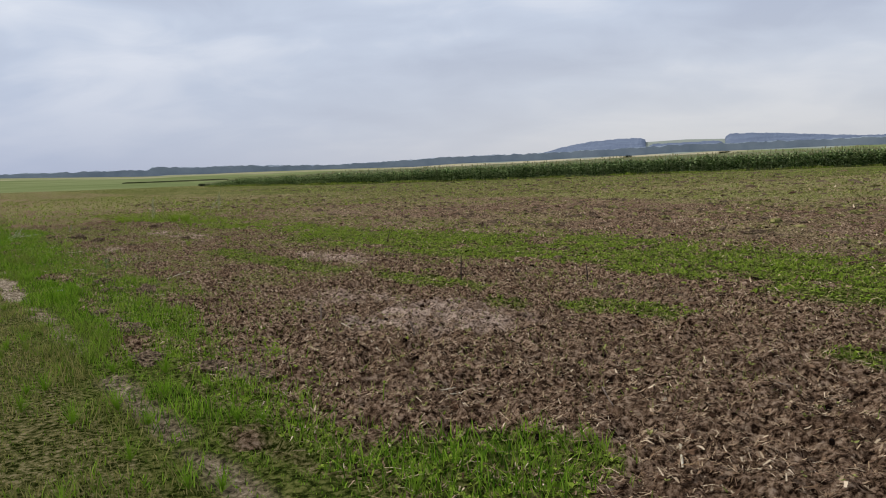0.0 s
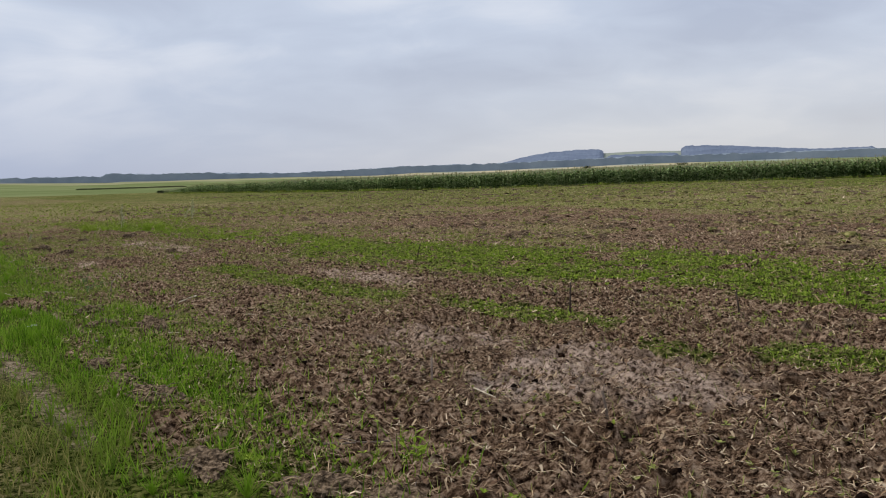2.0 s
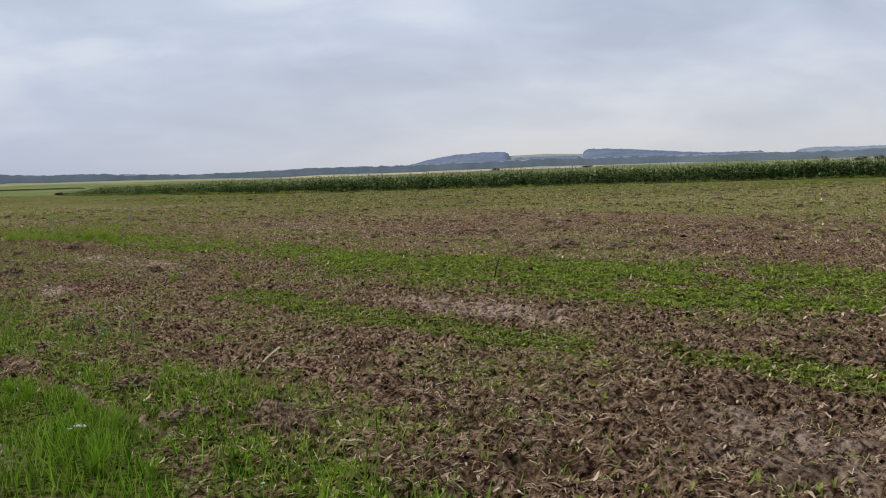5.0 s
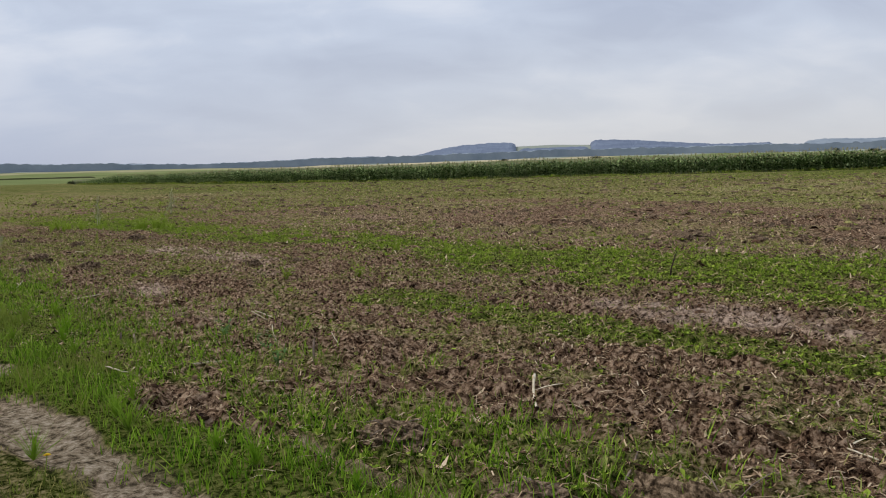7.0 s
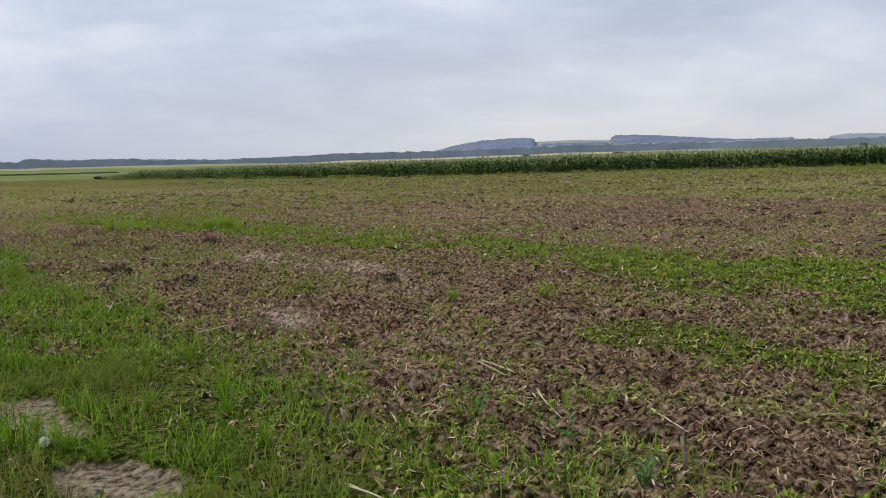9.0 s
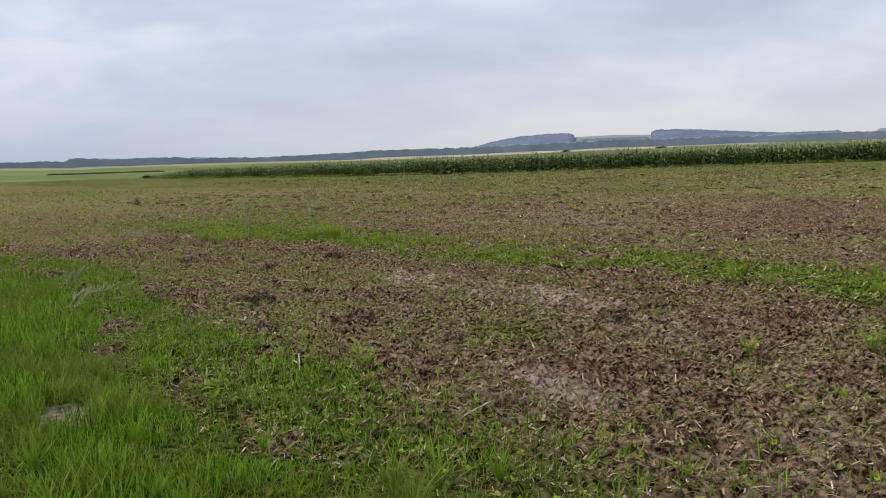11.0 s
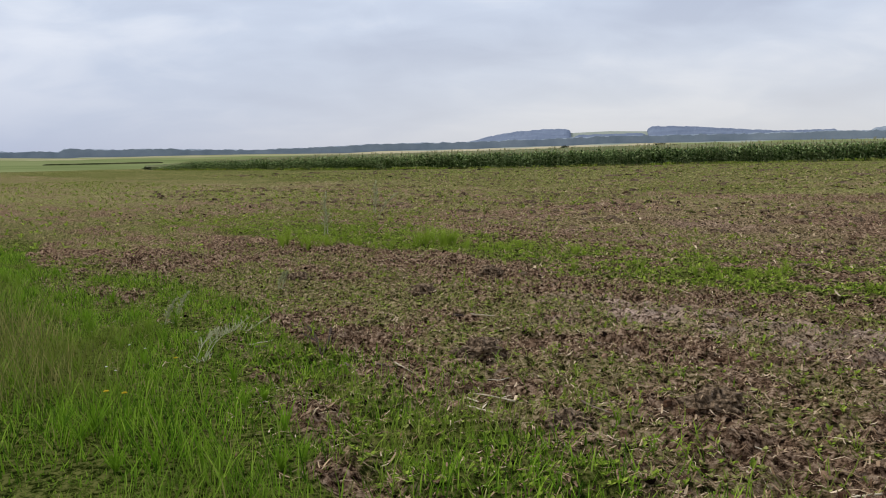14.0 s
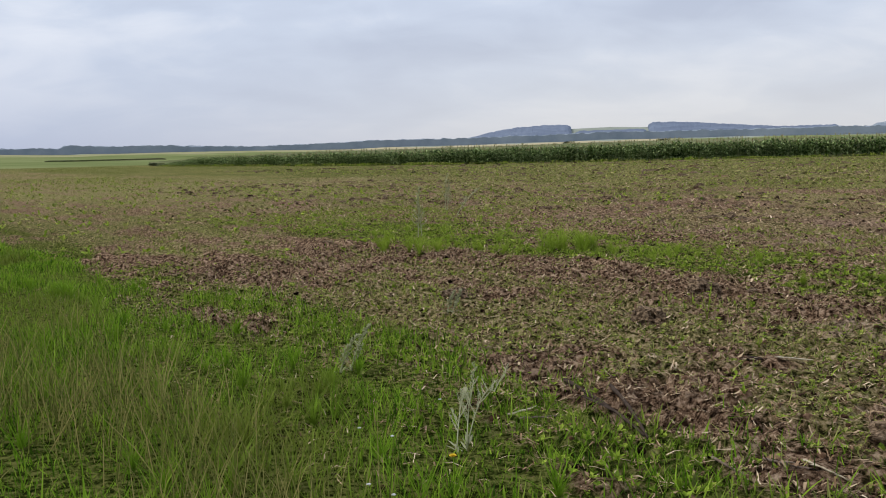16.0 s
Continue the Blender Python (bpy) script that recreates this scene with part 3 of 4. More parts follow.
bush("shrub", *polar(-14.6, 178), 1.8, 0.7, "low green shrub beside the end of the maize", "shrub", 44)


# ---------------------------------------------------------------- maize
CORN_EDGE = [(150, 100), (65, 109), (5, 110), (-14, 127), (-42, 168)]


def corn_template(seed, n_leaf=8):
    """One maize plant 1 m high in template units: stalk, arching leaves, tassel."""
    rr = random.Random(seed)
    vs, fs, mi = [], [], []

    def add(v, f, m):
        o = len(vs)
        vs.extend(v)
        fs.extend([tuple(i + o for i in q) for q in f])
        mi.extend([m] * len(f))

    add([(-0.008, 0, 0), (0.008, 0, 0), (0.006, 0, 0.9), (-0.006, 0, 0.9)], [(0, 1, 2, 3)], 0)
    add([(0, -0.008, 0), (0, 0.008, 0), (0, 0.006, 0.9), (0, -0.006, 0.9)], [(0, 1, 2, 3)], 0)
    for k in range(n_leaf):
        z = 0.12 + 0.72 * k / n_leaf
        t = (k % 2) * math.pi + rr.uniform(-0.7, 0.7)
        ln, w = rr.uniform(0.26, 0.42), rr.uniform(0.030, 0.050)
        c, q = math.cos(t), math.sin(t)
        pts = [(0, 0, 0.7), (0.4, 0.16, 1.0), (0.8, 0.16, 0.8), (1.0, rr.uniform(-0.02, 0.12), 0.15)]
        v = []
        for d, up, ww in pts:
            v += [(c * d * ln - q * w * ww, q * d * ln + c * w * ww, z + up * ln * 1.6), (c * d * ln + q * w * ww, q * d * ln - c * w * ww, z + up * ln * 1.6)]
        add(v, [(0, 1, 3, 2), (2, 3, 5, 4), (4, 5, 7, 6)], 0)
    for k in range(4):
        t = rr.random() * 6.28
        c, q = math.cos(t) * 0.035, math.sin(t) * 0.035
        add([(-0.006, 0, 0.88), (0.006, 0, 0.88), (c + 0.006, q, 1.0), (c - 0.006, q, 1.0)], [(0, 1, 2, 3)], 1)
    return np.array(vs), np.array(fs), np.array(mi)


def build_corn():
    r2 = np.random.default_rng(21)
    pts = np.array(CORN_EDGE, float)
    seg = np.hypot(*np.diff(pts, axis=0).T)
    run = np.concatenate(([0], np.cumsum(seg)))
    V, F, I, off = [], [], [], 0
    temps = [corn_template(k) for k in range(5)]
    for row in range(4):
        t = np.arange(0, run[-1], 0.24)
        t = t + r2.uniform(-0.07, 0.07, len(t))
        px, py = np.interp(t, run, pts[:, 0]), np.interp(t, run, pts[:, 1])
        nx, ny = 0.22, 0.97
        bend = (fbm(t / 14, t * 0 + row * 0.02) - 0.5) * 2.2
        px, py = px + nx * (row * 0.75 + bend) + r2.normal(size=len(t)) * 0.06, py + ny * (row * 0.75 + bend) + r2.normal(size=len(t)) * 0.06
        keep = r2.random(len(t)) > 0.06
        px, py, t = px[keep], py[keep], t[keep]
        s, u = su(px, py)
        h = np.interp(px, (-42, -34, -10, 10, 40, 60, 100), (0.7, 1.55, 1.85, 2.05, 2.4, 2.65, 2.95)) * r2.uniform(0.78, 1.14, len(px)) * (0.92 + 0.16 * fbm(t / 5, t * 0 + 3))
        if row == 0:
            h *= r2.uniform(0.75, 1.0, len(h))
        pos = np.stack((px, py, ground_z(s, u) - 0.03), -1)
        which = r2.integers(0, 5, len(px))
        for k, (tv, tf, ti) in enumerate(temps):
            w = which == k
            v, f = scatter(tv, tf, pos[w], r2.random(w.sum()) * 6.28, h[w], np.abs(r2.normal(size=w.sum())) * 0.06, r2.random(w.sum()) * 6.28)
            V.append(v)
            F.append(f + off)
            I.append(np.tile(ti, w.sum()))
            off += len(v)
    ob = bulk("maize_plants", np.concatenate(V), np.concatenate(F), [M_CORN, M_TASSEL], np.concatenate(I))
    tagged(ob, "tall green maize plants in rows at the edge of the field", "maize", kind="stuff")
    # the crop behind the outer rows, seen only as a closed uneven canopy
    az = np.arange(-14.5, 58, 0.12)
    edge_az = np.degrees(np.arctan2(pts[:, 0] - O[0], pts[:, 1] - O[1]))[::-1]
    edge_r = np.hypot(pts[:, 0] - O[0], pts[:, 1] - O[1])[::-1]
    near = np.interp(az, edge_az, edge_r) + 2.6
    far = np.interp(az, (-14.5, -10, 0, 20, 58), (215, 290, 350, 390, 400))
    k = np.linspace(0, 1, 46) ** 1.6
    r = near[:, None] + (far - near)[:, None] * k[None]
    a = np.repeat(az[:, None], len(k), 1)
    x, y = O[0] + r * np.sin(np.radians(a)), O[1] + r * np.cos(np.radians(a))
    z = hills(x, y) + np.interp(x, (-42, -34, -10, 10, 40, 60, 100), (0.5, 1.25, 1.5, 1.65, 1.95, 2.1, 2.3)) + 0.35 * (fbm(x / 0.9, y / 1.1) - 0.5)
    for edge in ((slice(None), 0), (slice(None), -1), (0, slice(None)), (-1, slice(None))):
        z[edge] = hills(x[edge], y[edge]) - 0.1
    n, m = a.shape
    i = (np.arange(n - 1)[:, None] * m + np.arange(m - 1)[None]).ravel()
    ob = bulk("maize_crop", np.stack((x, y, z), -1).reshape(-1, 3), np.stack((i, i + 1, i + m + 1, i + m), -1), [M_CANOPY], smooth=False)
    tagged(ob, "yellow-green tops of a wide maize crop", "maize", kind="stuff")


build_corn()

# ---------------------------------------------------------------- loose cover of the ground


def sample(n, s0, s1, u0, u1, weight, seed):
    """Random places of the plan, kept with the chance that weight(s, u) gives."""
    r2 = np.random.default_rng(seed)
    s, u = r2.uniform(s0, s1, n), r2.uniform(u0, u1, n)
    k = r2.random(n) < weight(s, u)
    s, u = s[k], u[k]
    x, y = xy(s, u)
    return s, u, np.stack((x, y, ground_z(s, u)), -1), r2


def w_verge(s, u):
    return masks(s, u)[0]


def w_weeds(s, u):
    return masks(s, u)[1]


def w_bare(s, u):
    v, w, p, sa, f, r, l = masks(s, u)
    return np.clip((1 - v) * (1 - 0.6 * w * l) * (1 - 0.8 * sa), 0, 1)


BLADE_V = np.array(((-0.5, 0, 0), (0.5, 0, 0), (-0.42, 0.12, 0.5), (0.42, 0.12, 0.5), (-0.1, 0.42, 0.95), (0.1, 0.42, 0.95)))
BLADE_F = np.array(((0, 1, 3, 2), (2, 3, 5, 4)))


def build_straw():
    # curled flakes of leaf and husk, arched or with one end up, over a wide mat
    arch = np.array(((-0.5, -0.14, 0), (-0.5, 0.12, 0.04), (0.02, -0.21, 0.34), (0.05, 0.19, 0.30), (0.5, -0.10, 0.04), (0.5, 0.06, 0.0)))
    perk = np.array(((-0.5, -0.10, 0), (-0.5, 0.14, 0.0), (0.0, -0.20, 0.10), (0.0, 0.17, 0.18), (0.42, -0.08, 0.48), (0.45, 0.10, 0.42)))
    tf = np.array(((0, 2, 3, 1), (2, 4, 5, 3)))
    V, F, I, off = [], [], [], 0
    for n, s0, s1, u0, u1, lo, hi, seed in ((126000, 2, 32, 1.8, 5.2, 0.018, 0.066, 1), (76000, 2, 33, 5.2, 8.0, 0.025, 0.08, 2), (50000, 1, 44, 8, 18, 0.04, 0.13, 3), (40000, -10, 66, 17, 60, 0.08, 0.22, 4)):
        s, u, pos, r2 = sample(n, s0, s1, u0, u1, lambda a, b: (0.08 + 0.92 * w_bare(a, b)) * (1 - 0.45 * masks(a, b)[2] * (b < 10)) * (1 - 0.5 * step(a, 33, 38) * (b < 14)) * (0.3 + 0.7 * step(fbm(a / 0.26 + 50, b / 0.22 + 8, 2), 0.36, 0.58)), seed)
        m = len(s)
        ln = r2.uniform(lo, hi, m) * r2.uniform(0.6, 1.2, m)
        size = np.stack((ln, ln * r2.uniform(0.22, 0.7, m), ln * r2.uniform(0.3, 1.2, m)), -1)
        pos[:, 2] += r2.uniform(-0.006, 0.016, m)
        one = r2.random(m) < 0.5
        for tv, w in ((arch, one), (perk, ~one)):
            v, f = scatter(tv, tf, pos[w], r2.random(w.sum()) * 6.28, size[w])
            V.append(v)
            F.append(f + off)
            I.append(np.repeat((r2.random(w.sum()) < 0.10 + 0.15 * (u0 > 7)).astype(int), 2))
            off += len(v)
    # longer strands that lie tangled over the soil
    for n, s0, s1, u0, u1, lo, hi, seed in ((76000, 2, 32, 1.7, 7.5, 0.03, 0.11, 5), (18000, 1, 44, 7, 20, 0.10, 0.26, 6)):
        s, u, pos, r2 = sample(n, s0, s1, u0, u1, lambda a, b: 0.2 + 0.8 * w_bare(a, b), seed)
        m = len(s)
        ln = r2.uniform(lo, hi, m)
        pos[:, 2] += r2.uniform(0.002, 0.02, m)
        lie = np.array(((0, -0.5, 0), (0, 0.5, 0), (0.5, -0.4, 0.12), (0.5, 0.4, 0.12), (1.0, -0.1, 0.03), (1.0, 0.1, 0.03)))
        lie[2:4, 1] += 0.9
        v, f = scatter(lie, BLADE_F, pos, r2.random(m) * 6.28, np.stack((ln, r2.uniform(0.004, 0.009, m) * (ln / 0.1) ** 0.5, ln * r2.uniform(0.1, 1.8, m)), -1))
        V.append(v)
        F.append(f + off)
        I.append(np.repeat((r2.random(m) < 0.3).astype(int), 2))
        off += len(v)
    ob = bulk("straw_litter", np.concatenate(V), np.concatenate(F), [M_ROT, M_STRAW], np.concatenate(I))
    tagged(ob, "chopped dry plant litter strewn over the soil", "straw", kind="stuff")


def build_heaps():
    """Low heaps of rotting litter further out on the field, ragged hexagonal mounds."""
    ring = [(math.cos(k * math.pi / 3), math.sin(k * math.pi / 3)) for k in range(6)]
    tv = np.array([(0.5 * c, 0.5 * q, -0.15) for c, q in ring] + [(0.24 * c, 0.24 * q, 0.9) for c, q in ring])
    tf = np.array([(k, (k + 1) % 6, 6 + (k + 1) % 6, 6 + k) for k in range(6)] + [(6, 7, 8, 9), (6, 9, 10, 11)])
    V, F, I, off = [], [], [], 0
    for n, s0, s1, u0, u1, lo, hi, seed in ((1600, 2, 36, 6.5, 13, 0.06, 0.18, 31), (11000, -6, 60, 12, 34, 0.08, 0.36, 32), (6500, -20, 100, 32, 84, 0.25, 0.9, 33)):
        s, u, pos, r2 = sample(n, s0, s1, u0, u1, lambda a, b: (0.35 + 0.65 * w_bare(a, b)) * step(fbm(a / 2.2 + 7, b / 1.4 + 3), 0.30, 0.60), seed)
        m = len(s)
        wide = lo + (hi - lo) * r2.random(m) ** 2
        v, f = scatter(tv, tf, pos, r2.random(m) * 6.28, np.stack((wide * r2.uniform(0.8, 1.5, m), wide * r2.uniform(0.5, 0.9, m), np.minimum(wide * r2.uniform(0.10, 0.26, m), 0.09)), -1))
        V.append(v + r2.normal(size=v.shape) * 0.10 * np.repeat(wide, 12)[:, None] * (1, 1, 0.16))
        F.append(f + off)
        I.append(np.repeat(np.where(r2.random(m) < 0.03, 0, np.where(r2.random(m) < 0.2 + 0.5 * step(u, 10, 30), 2, 1)), len(tf)))
        off += len(v)
    ob = bulk("litter_heaps", np.concatenate(V), np.concatenate(F), [M_CLOD, M_EARTH, M_SOD], np.concatenate(I))
    tagged(ob, "low dark heaps of turned soil and rotting litter", "soil", kind="stuff")


def build_crumbs():
    tv = np.array([(x, y, z) for x in (-0.5, 0.5) for y in (-0.5, 0.5) for z in (-0.3, 0.45)])
    tv = tv * np.where(tv[:, 2:] > 0, 0.72, 1.0) * (1, 1, 1.2) + rng.uniform(-0.13, 0.13, (8, 3))
    tf = np.array(((0, 1, 3, 2), (4, 6, 7, 5), (0, 4, 5, 1), (2, 3, 7, 6), (1, 5, 7, 3)))
    V, F, off = [], [], 0
    for n, s0, s1, u0, u1, lo, hi, seed in ((13000, 2, 32, 1.8, 7.5, 0.014, 0.050, 11), (5000, 1, 44, 7, 18, 0.02, 0.07, 12)):
        s, u, pos, r2 = sample(n, s0, s1, u0, u1, lambda a, b: w_bare(a, b) * (0.22 + 0.78 * step(fbm(a / 0.26 + 50, b / 0.22 + 8, 2), 0.38, 0.56)), seed)
        m = len(s)
        base = lo + (hi - lo) * r2.random(m) ** 2.2
        size = base[:, None] * r2.uniform(0.6, 1.3, (m, 3)) * (1, 1, 0.75)
        v, f = scatter(tv, tf, pos, r2.random(m) * 6.28, size, r2.uniform(0, 0.5, m), r2.random(m) * 6.28)
        V.append(v + r2.normal(size=v.shape) * 0.10 * np.repeat(base, 8)[:, None])
        F.append(f + off)
        off += len(v)
    ob = bulk("soil_crumbs", np.concatenate(V), np.concatenate(F), [M_CLOD], smooth=False)
    tagged(ob, "loose brown crumbs and clods of tilled soil", "soil", kind="stuff")


def blades(pos, h, width, r2, lean=0.45):
    n = len(pos)
    size = np.stack((width, h, h), -1)
    return scatter(BLADE_V, BLADE_F, pos, r2.random(n) * 6.28, size, np.abs(r2.normal(size=n)) * lean, r2.random(n) * 6.28)


def build_grass():
    V, F, I, off = [], [], [], 0

    def add(v, f, m):
        nonlocal off
        V.append(v)
        F.append(f + off)
        I.append(np.full(len(f), m))
        off += len(v)

    for n, s0, s1, u0, u1, seed in ((76000, 2, 22, 0.1, 3.0, 51), (72000, 19, 36, 0.0, 4.0, 52), (9000, 34, 80, -3, 4, 53)):
        s, u, pos, r2 = sample(n, s0, s1, u0, u1, w_verge, seed)
        m = len(s)
        tall = np.interp(s, (0, 8, 17, 22, 26, 40), (0.085, 0.09, 0.10, 0.10, 0.11, 0.12)) * (0.05 + 3.5 * fbm(s / 0.7, u / 0.5) ** 2.3) * r2.uniform(0.45, 1.25, m)
        tall *= np.where(u < 1.05, 0.75, 1.0) * np.clip((verge_edge(s) + 0.2 - u) / np.interp(s, (14, 20), (0.35, 0.9)), 0.3, 1.0)
        width = r2.uniform(0.004, 0.009, m) * np.where(s > 34, 3.0, 1.0)
        dry = (r2.random(m) < np.where((u < 1.15) & (s < 17), 0.75, 0.06)).astype(int)
        add(*blades(pos, tall, width, r2), 0) if not dry.any() else (add(*blades(pos[dry == 0], tall[dry == 0], width[dry == 0], r2), 0), add(*blades(pos[dry == 1], tall[dry == 1], width[dry == 1], r2), 1))
    # blades between the weeds
    s, u, pos, r2 = sample(44000, 2, 36, 1.8, 12, lambda a, b: w_weeds(a, b) ** 1.5 * 0.8 + 0.01, 54)
    m = len(s)
    add(*blades(pos, r2.uniform(0.02, 0.075, m), r2.uniform(0.004, 0.009, m), r2, 0.7), 0)
    # thicker grass on the bank beside the verge
    s, u, pos, r2 = sample(60000, 2, 30, 1.7, 3.8, lambda a, b: w_weeds(a, b) * masks(a, b)[6] ** 1.5, 58)
    m = len(s)
    add(*blades(pos, r2.uniform(0.04, 0.13, m), r2.uniform(0.004, 0.009, m), r2, 0.5), 0)
    # thin seedlings that come up through the litter
    s, u, pos, r2 = sample(120000, 3, 38, 1.9, 13, lambda a, b: 0.10 + 0.75 * w_weeds(a, b) * (1 - 0.6 * masks(a, b)[6]), 56)
    m = len(s)
    pin = np.array(((-0.5, 0, 0), (0.5, 0, 0), (0.30, 0.4, 0.95), (-0.30, 0.4, 0.95)))
    v, f = scatter(pin, np.array(((0, 1, 2, 3),)), pos, r2.random(m) * 6.28, np.stack((r2.uniform(0.004, 0.008, m), *[r2.uniform(0.025, 0.085, m)] * 2), -1), np.abs(r2.normal(size=m)) * 0.5, r2.random(m) * 6.28)
    add(v, f, 2)
    # tall seeding grass beside the track further on
    s, u, pos, r2 = sample(2600, 24.5, 29, 0.4, 1.7, lambda a, b: step(fbm(a / 0.9, b / 0.6), 0.48, 0.66), 55)
    m = len(s)
    add(*blades(pos, r2.uniform(0.20, 0.46, m), r2.uniform(0.003, 0.006, m), r2, 0.25), 1)
    s, u, pos, r2 = sample(3600, 21.5, 31, 0.4, 2.3, lambda a, b: step(fbm(a / 0.8 + 4, b / 0.6), 0.46, 0.64), 57)
    m = len(s)
    add(*blades(pos, r2.uniform(0.12, 0.28, m), r2.uniform(0.004, 0.008, m), r2, 0.35), 0)
    ob = bulk("grass", np.concatenate(V), np.concatenate(F), [M_GRASS, M_DRYGRASS, M_DULL], np.concatenate(I))
    tagged(ob, "bright green rough grass along the track verge", "grass", kind="stuff")


def sprig_template(seed, n=4):
    """A low weed: leaves that spread from one root."""
    rr = random.Random(seed)
    vs, fs = [], []
    for k in range(n):
        t = 2 * math.pi * k / n + rr.uniform(-0.4, 0.4)
        ln, w, up = rr.uniform(0.55, 1.0), rr.uniform(0.24, 0.38), rr.uniform(0.15, 0.9)
        c, q = math.cos(t), math.sin(t)
        o = len(vs)
        vs += [(0, 0, 0.02), (c * ln * 0.5 - q * w, q * ln * 0.5 + c * w, up * 0.75), (c * ln * 0.5 + q * w, q * ln * 0.5 - c * w, up * 0.75), (c * ln, q * ln, up)]
        fs += [(o, o + 2, o + 3, o + 1)]
    return np.array(vs), np.array(fs)


def build_weeds():
    temps = [sprig_template(k) for k in range(4)]
    V, F, I, off = [], [], [], 0
    for n, s0, s1, u0, u1, lo, hi, seed in ((62000, 2, 33, 1.7, 7.2, 0.012, 0.038, 61), (70000, 2, 40, 7.0, 12.6, 0.018, 0.050, 62), (26000, -4, 56, 12, 34, 0.03, 0.07, 63), (10000, -20, 90, 30, 90, 0.08, 0.15, 64), (7000, 32, 90, -2, 20, 0.05, 0.11, 65), (38000, 2, 34, 0.9, 3.6, 0.014, 0.048, 66)):
        s, u, pos, r2 = sample(n, s0, s1, u0, u1, w_weeds if seed < 66 else lambda a, b: 0.7 * w_verge(a, b), seed)
        which = r2.integers(0, 4, len(s))
        dull = r2.random(len(s)) < (1 - 0.92 * masks(s, u)[6] * (1 - 0.7 * step(u, 14, 30))) if seed < 66 else 0.15
        for k, (tv, tf) in enumerate(temps):
            for d in (0, 1):
                w = (which == k) & (dull == bool(d))
                m = int(w.sum())
                size = r2.uniform(lo, hi, m)
                rise = 0.3 + 1.7 * fbm(s[w] / 0.35 + 3, u[w] / 0.3 + 60, 2) ** 1.5
                v, f = scatter(tv, tf, pos[w], r2.random(m) * 6.28, np.stack((size, size, size * rise * r2.uniform(0.6, 1.6, m)), -1), r2.uniform(0, 0.3, m), r2.random(m) * 6.28)
                V.append(v)
                F.append(f + off)
                I.append(np.full(len(f), d))
                off += len(v)
    # rank weeds along the foot of the maize
    r2 = np.random.default_rng(67)
    edge = np.array(CORN_EDGE, float)
    run = np.concatenate(([0], np.cumsum(np.hypot(*np.diff(edge, axis=0).T))))
    t = r2.uniform(0, run[-1], 5000)
    t = t[r2.random(len(t)) < 0.15 + 0.85 * step(fbm(t / 3.0, t * 0 + 5), 0.42, 0.62)]
    m = len(t)
    out = np.abs(r2.normal(size=m)) * 1.4 - 0.6
    px, py = np.interp(t, run, edge[:, 0]) - 0.22 * out, np.interp(t, run, edge[:, 1]) - 0.97 * out
    size = r2.uniform(0.10, 0.30, m) * (0.5 + fbm(t / 2.0, t * 0 + 9))
    v, f = scatter(*temps[1], np.stack((px, py, ground_z(*su(px, py))), -1), r2.random(m) * 6.28, np.stack((size, size, size * 1.6), -1))
    V.append(v)
    F.append(f + off)
    I.append((r2.random(len(f)) < 0.5).astype(int))
    ob = bulk("low_weeds", np.concatenate(V), np.concatenate(F), [M_WEED, M_DULL], np.concatenate(I))
    tagged(ob, "low green weeds growing in strips across the field", "weeds", kind="stuff")


build_straw()
build_heaps()
build_crumbs()
build_grass()
build_weeds()

# ---------------------------------------------------------------- stalks lying on the field


def stalk(x0, y0, x1, y1, radius, mat, label, seed, lift=0.02, raised=0.0):
    """A broken stalk with swollen nodes, slightly bent, from one end to the other; raised: height of its far end."""
    rr = random.Random(seed)
    ob = thing("dry_stalk", (x0 + x1) / 2, (y0 + y1) / 2, label, "stalk", "broken stalks on the field")
    a = Vector((x0, y0, place(x0, y0) + lift)) - ob.location
    b = Vector((x1, y1, place(x1, y1) + lift + raised)) - ob.location
    d = b - a
    side = Vector((-d.y, d.x, 0)) * rr.uniform(-0.03, 0.03)
    n = 9
    pts = [a + d * (i / n) + side * math.sin(math.pi * i / n) + Vector((0, 0, rr.uniform(0, 0.006))) for i in range(n + 1)]
    rad = [radius * (1.0 - 0.35 * i / n) * (1.25 if i % 3 == 1 else 0.95) for i in range(n + 1)]
    stem = part("stem", *tube(pts, rad, 7), mat, ob)
    if rr.random() < 0.6:
        i = rr.randint(3, 6)
        t = pts[i] + Vector((rr.uniform(-1, 1), rr.uniform(-1, 1), 0.15)).normalized() * d.length * 0.28
        part("husk", *leaf(pts[i], t, radius * 3.0), mat, stem)
    return ob


PALE = "bleached straw-coloured stalk lying on the tilled soil"
BROWN = "weathered brown plant stalk lying on the soil"
LONG_STALKS = [(1.90, 4.73, 2.21, 5.28), (1.85, 4.25, 1.67, 3.60), (-3.25, 12.93, -3.43, 12.27), (-4.90, 15.25, -4.96, 14.83), (-5.41, 13.73, -5.23, 14.13), (-7.06, 17.40, -6.83, 17.68),
               (-8.96, 20.81, -8.85, 20.59), (-7.74, 20.37, -7.61, 19.89), (-8.57, 21.52, -8.72, 21.17), (-4.43, 14.66, -4.40, 14.29), (-5.77, 15.26, -5.73, 14.88), (-4.91, 15.22, -5.03, 14.86), (-5.08, 15.27, -5.05, 14.86), (-4.91, 15.11, -4.87, 14.74), (-5.11, 15.78, -4.97, 15.60)]
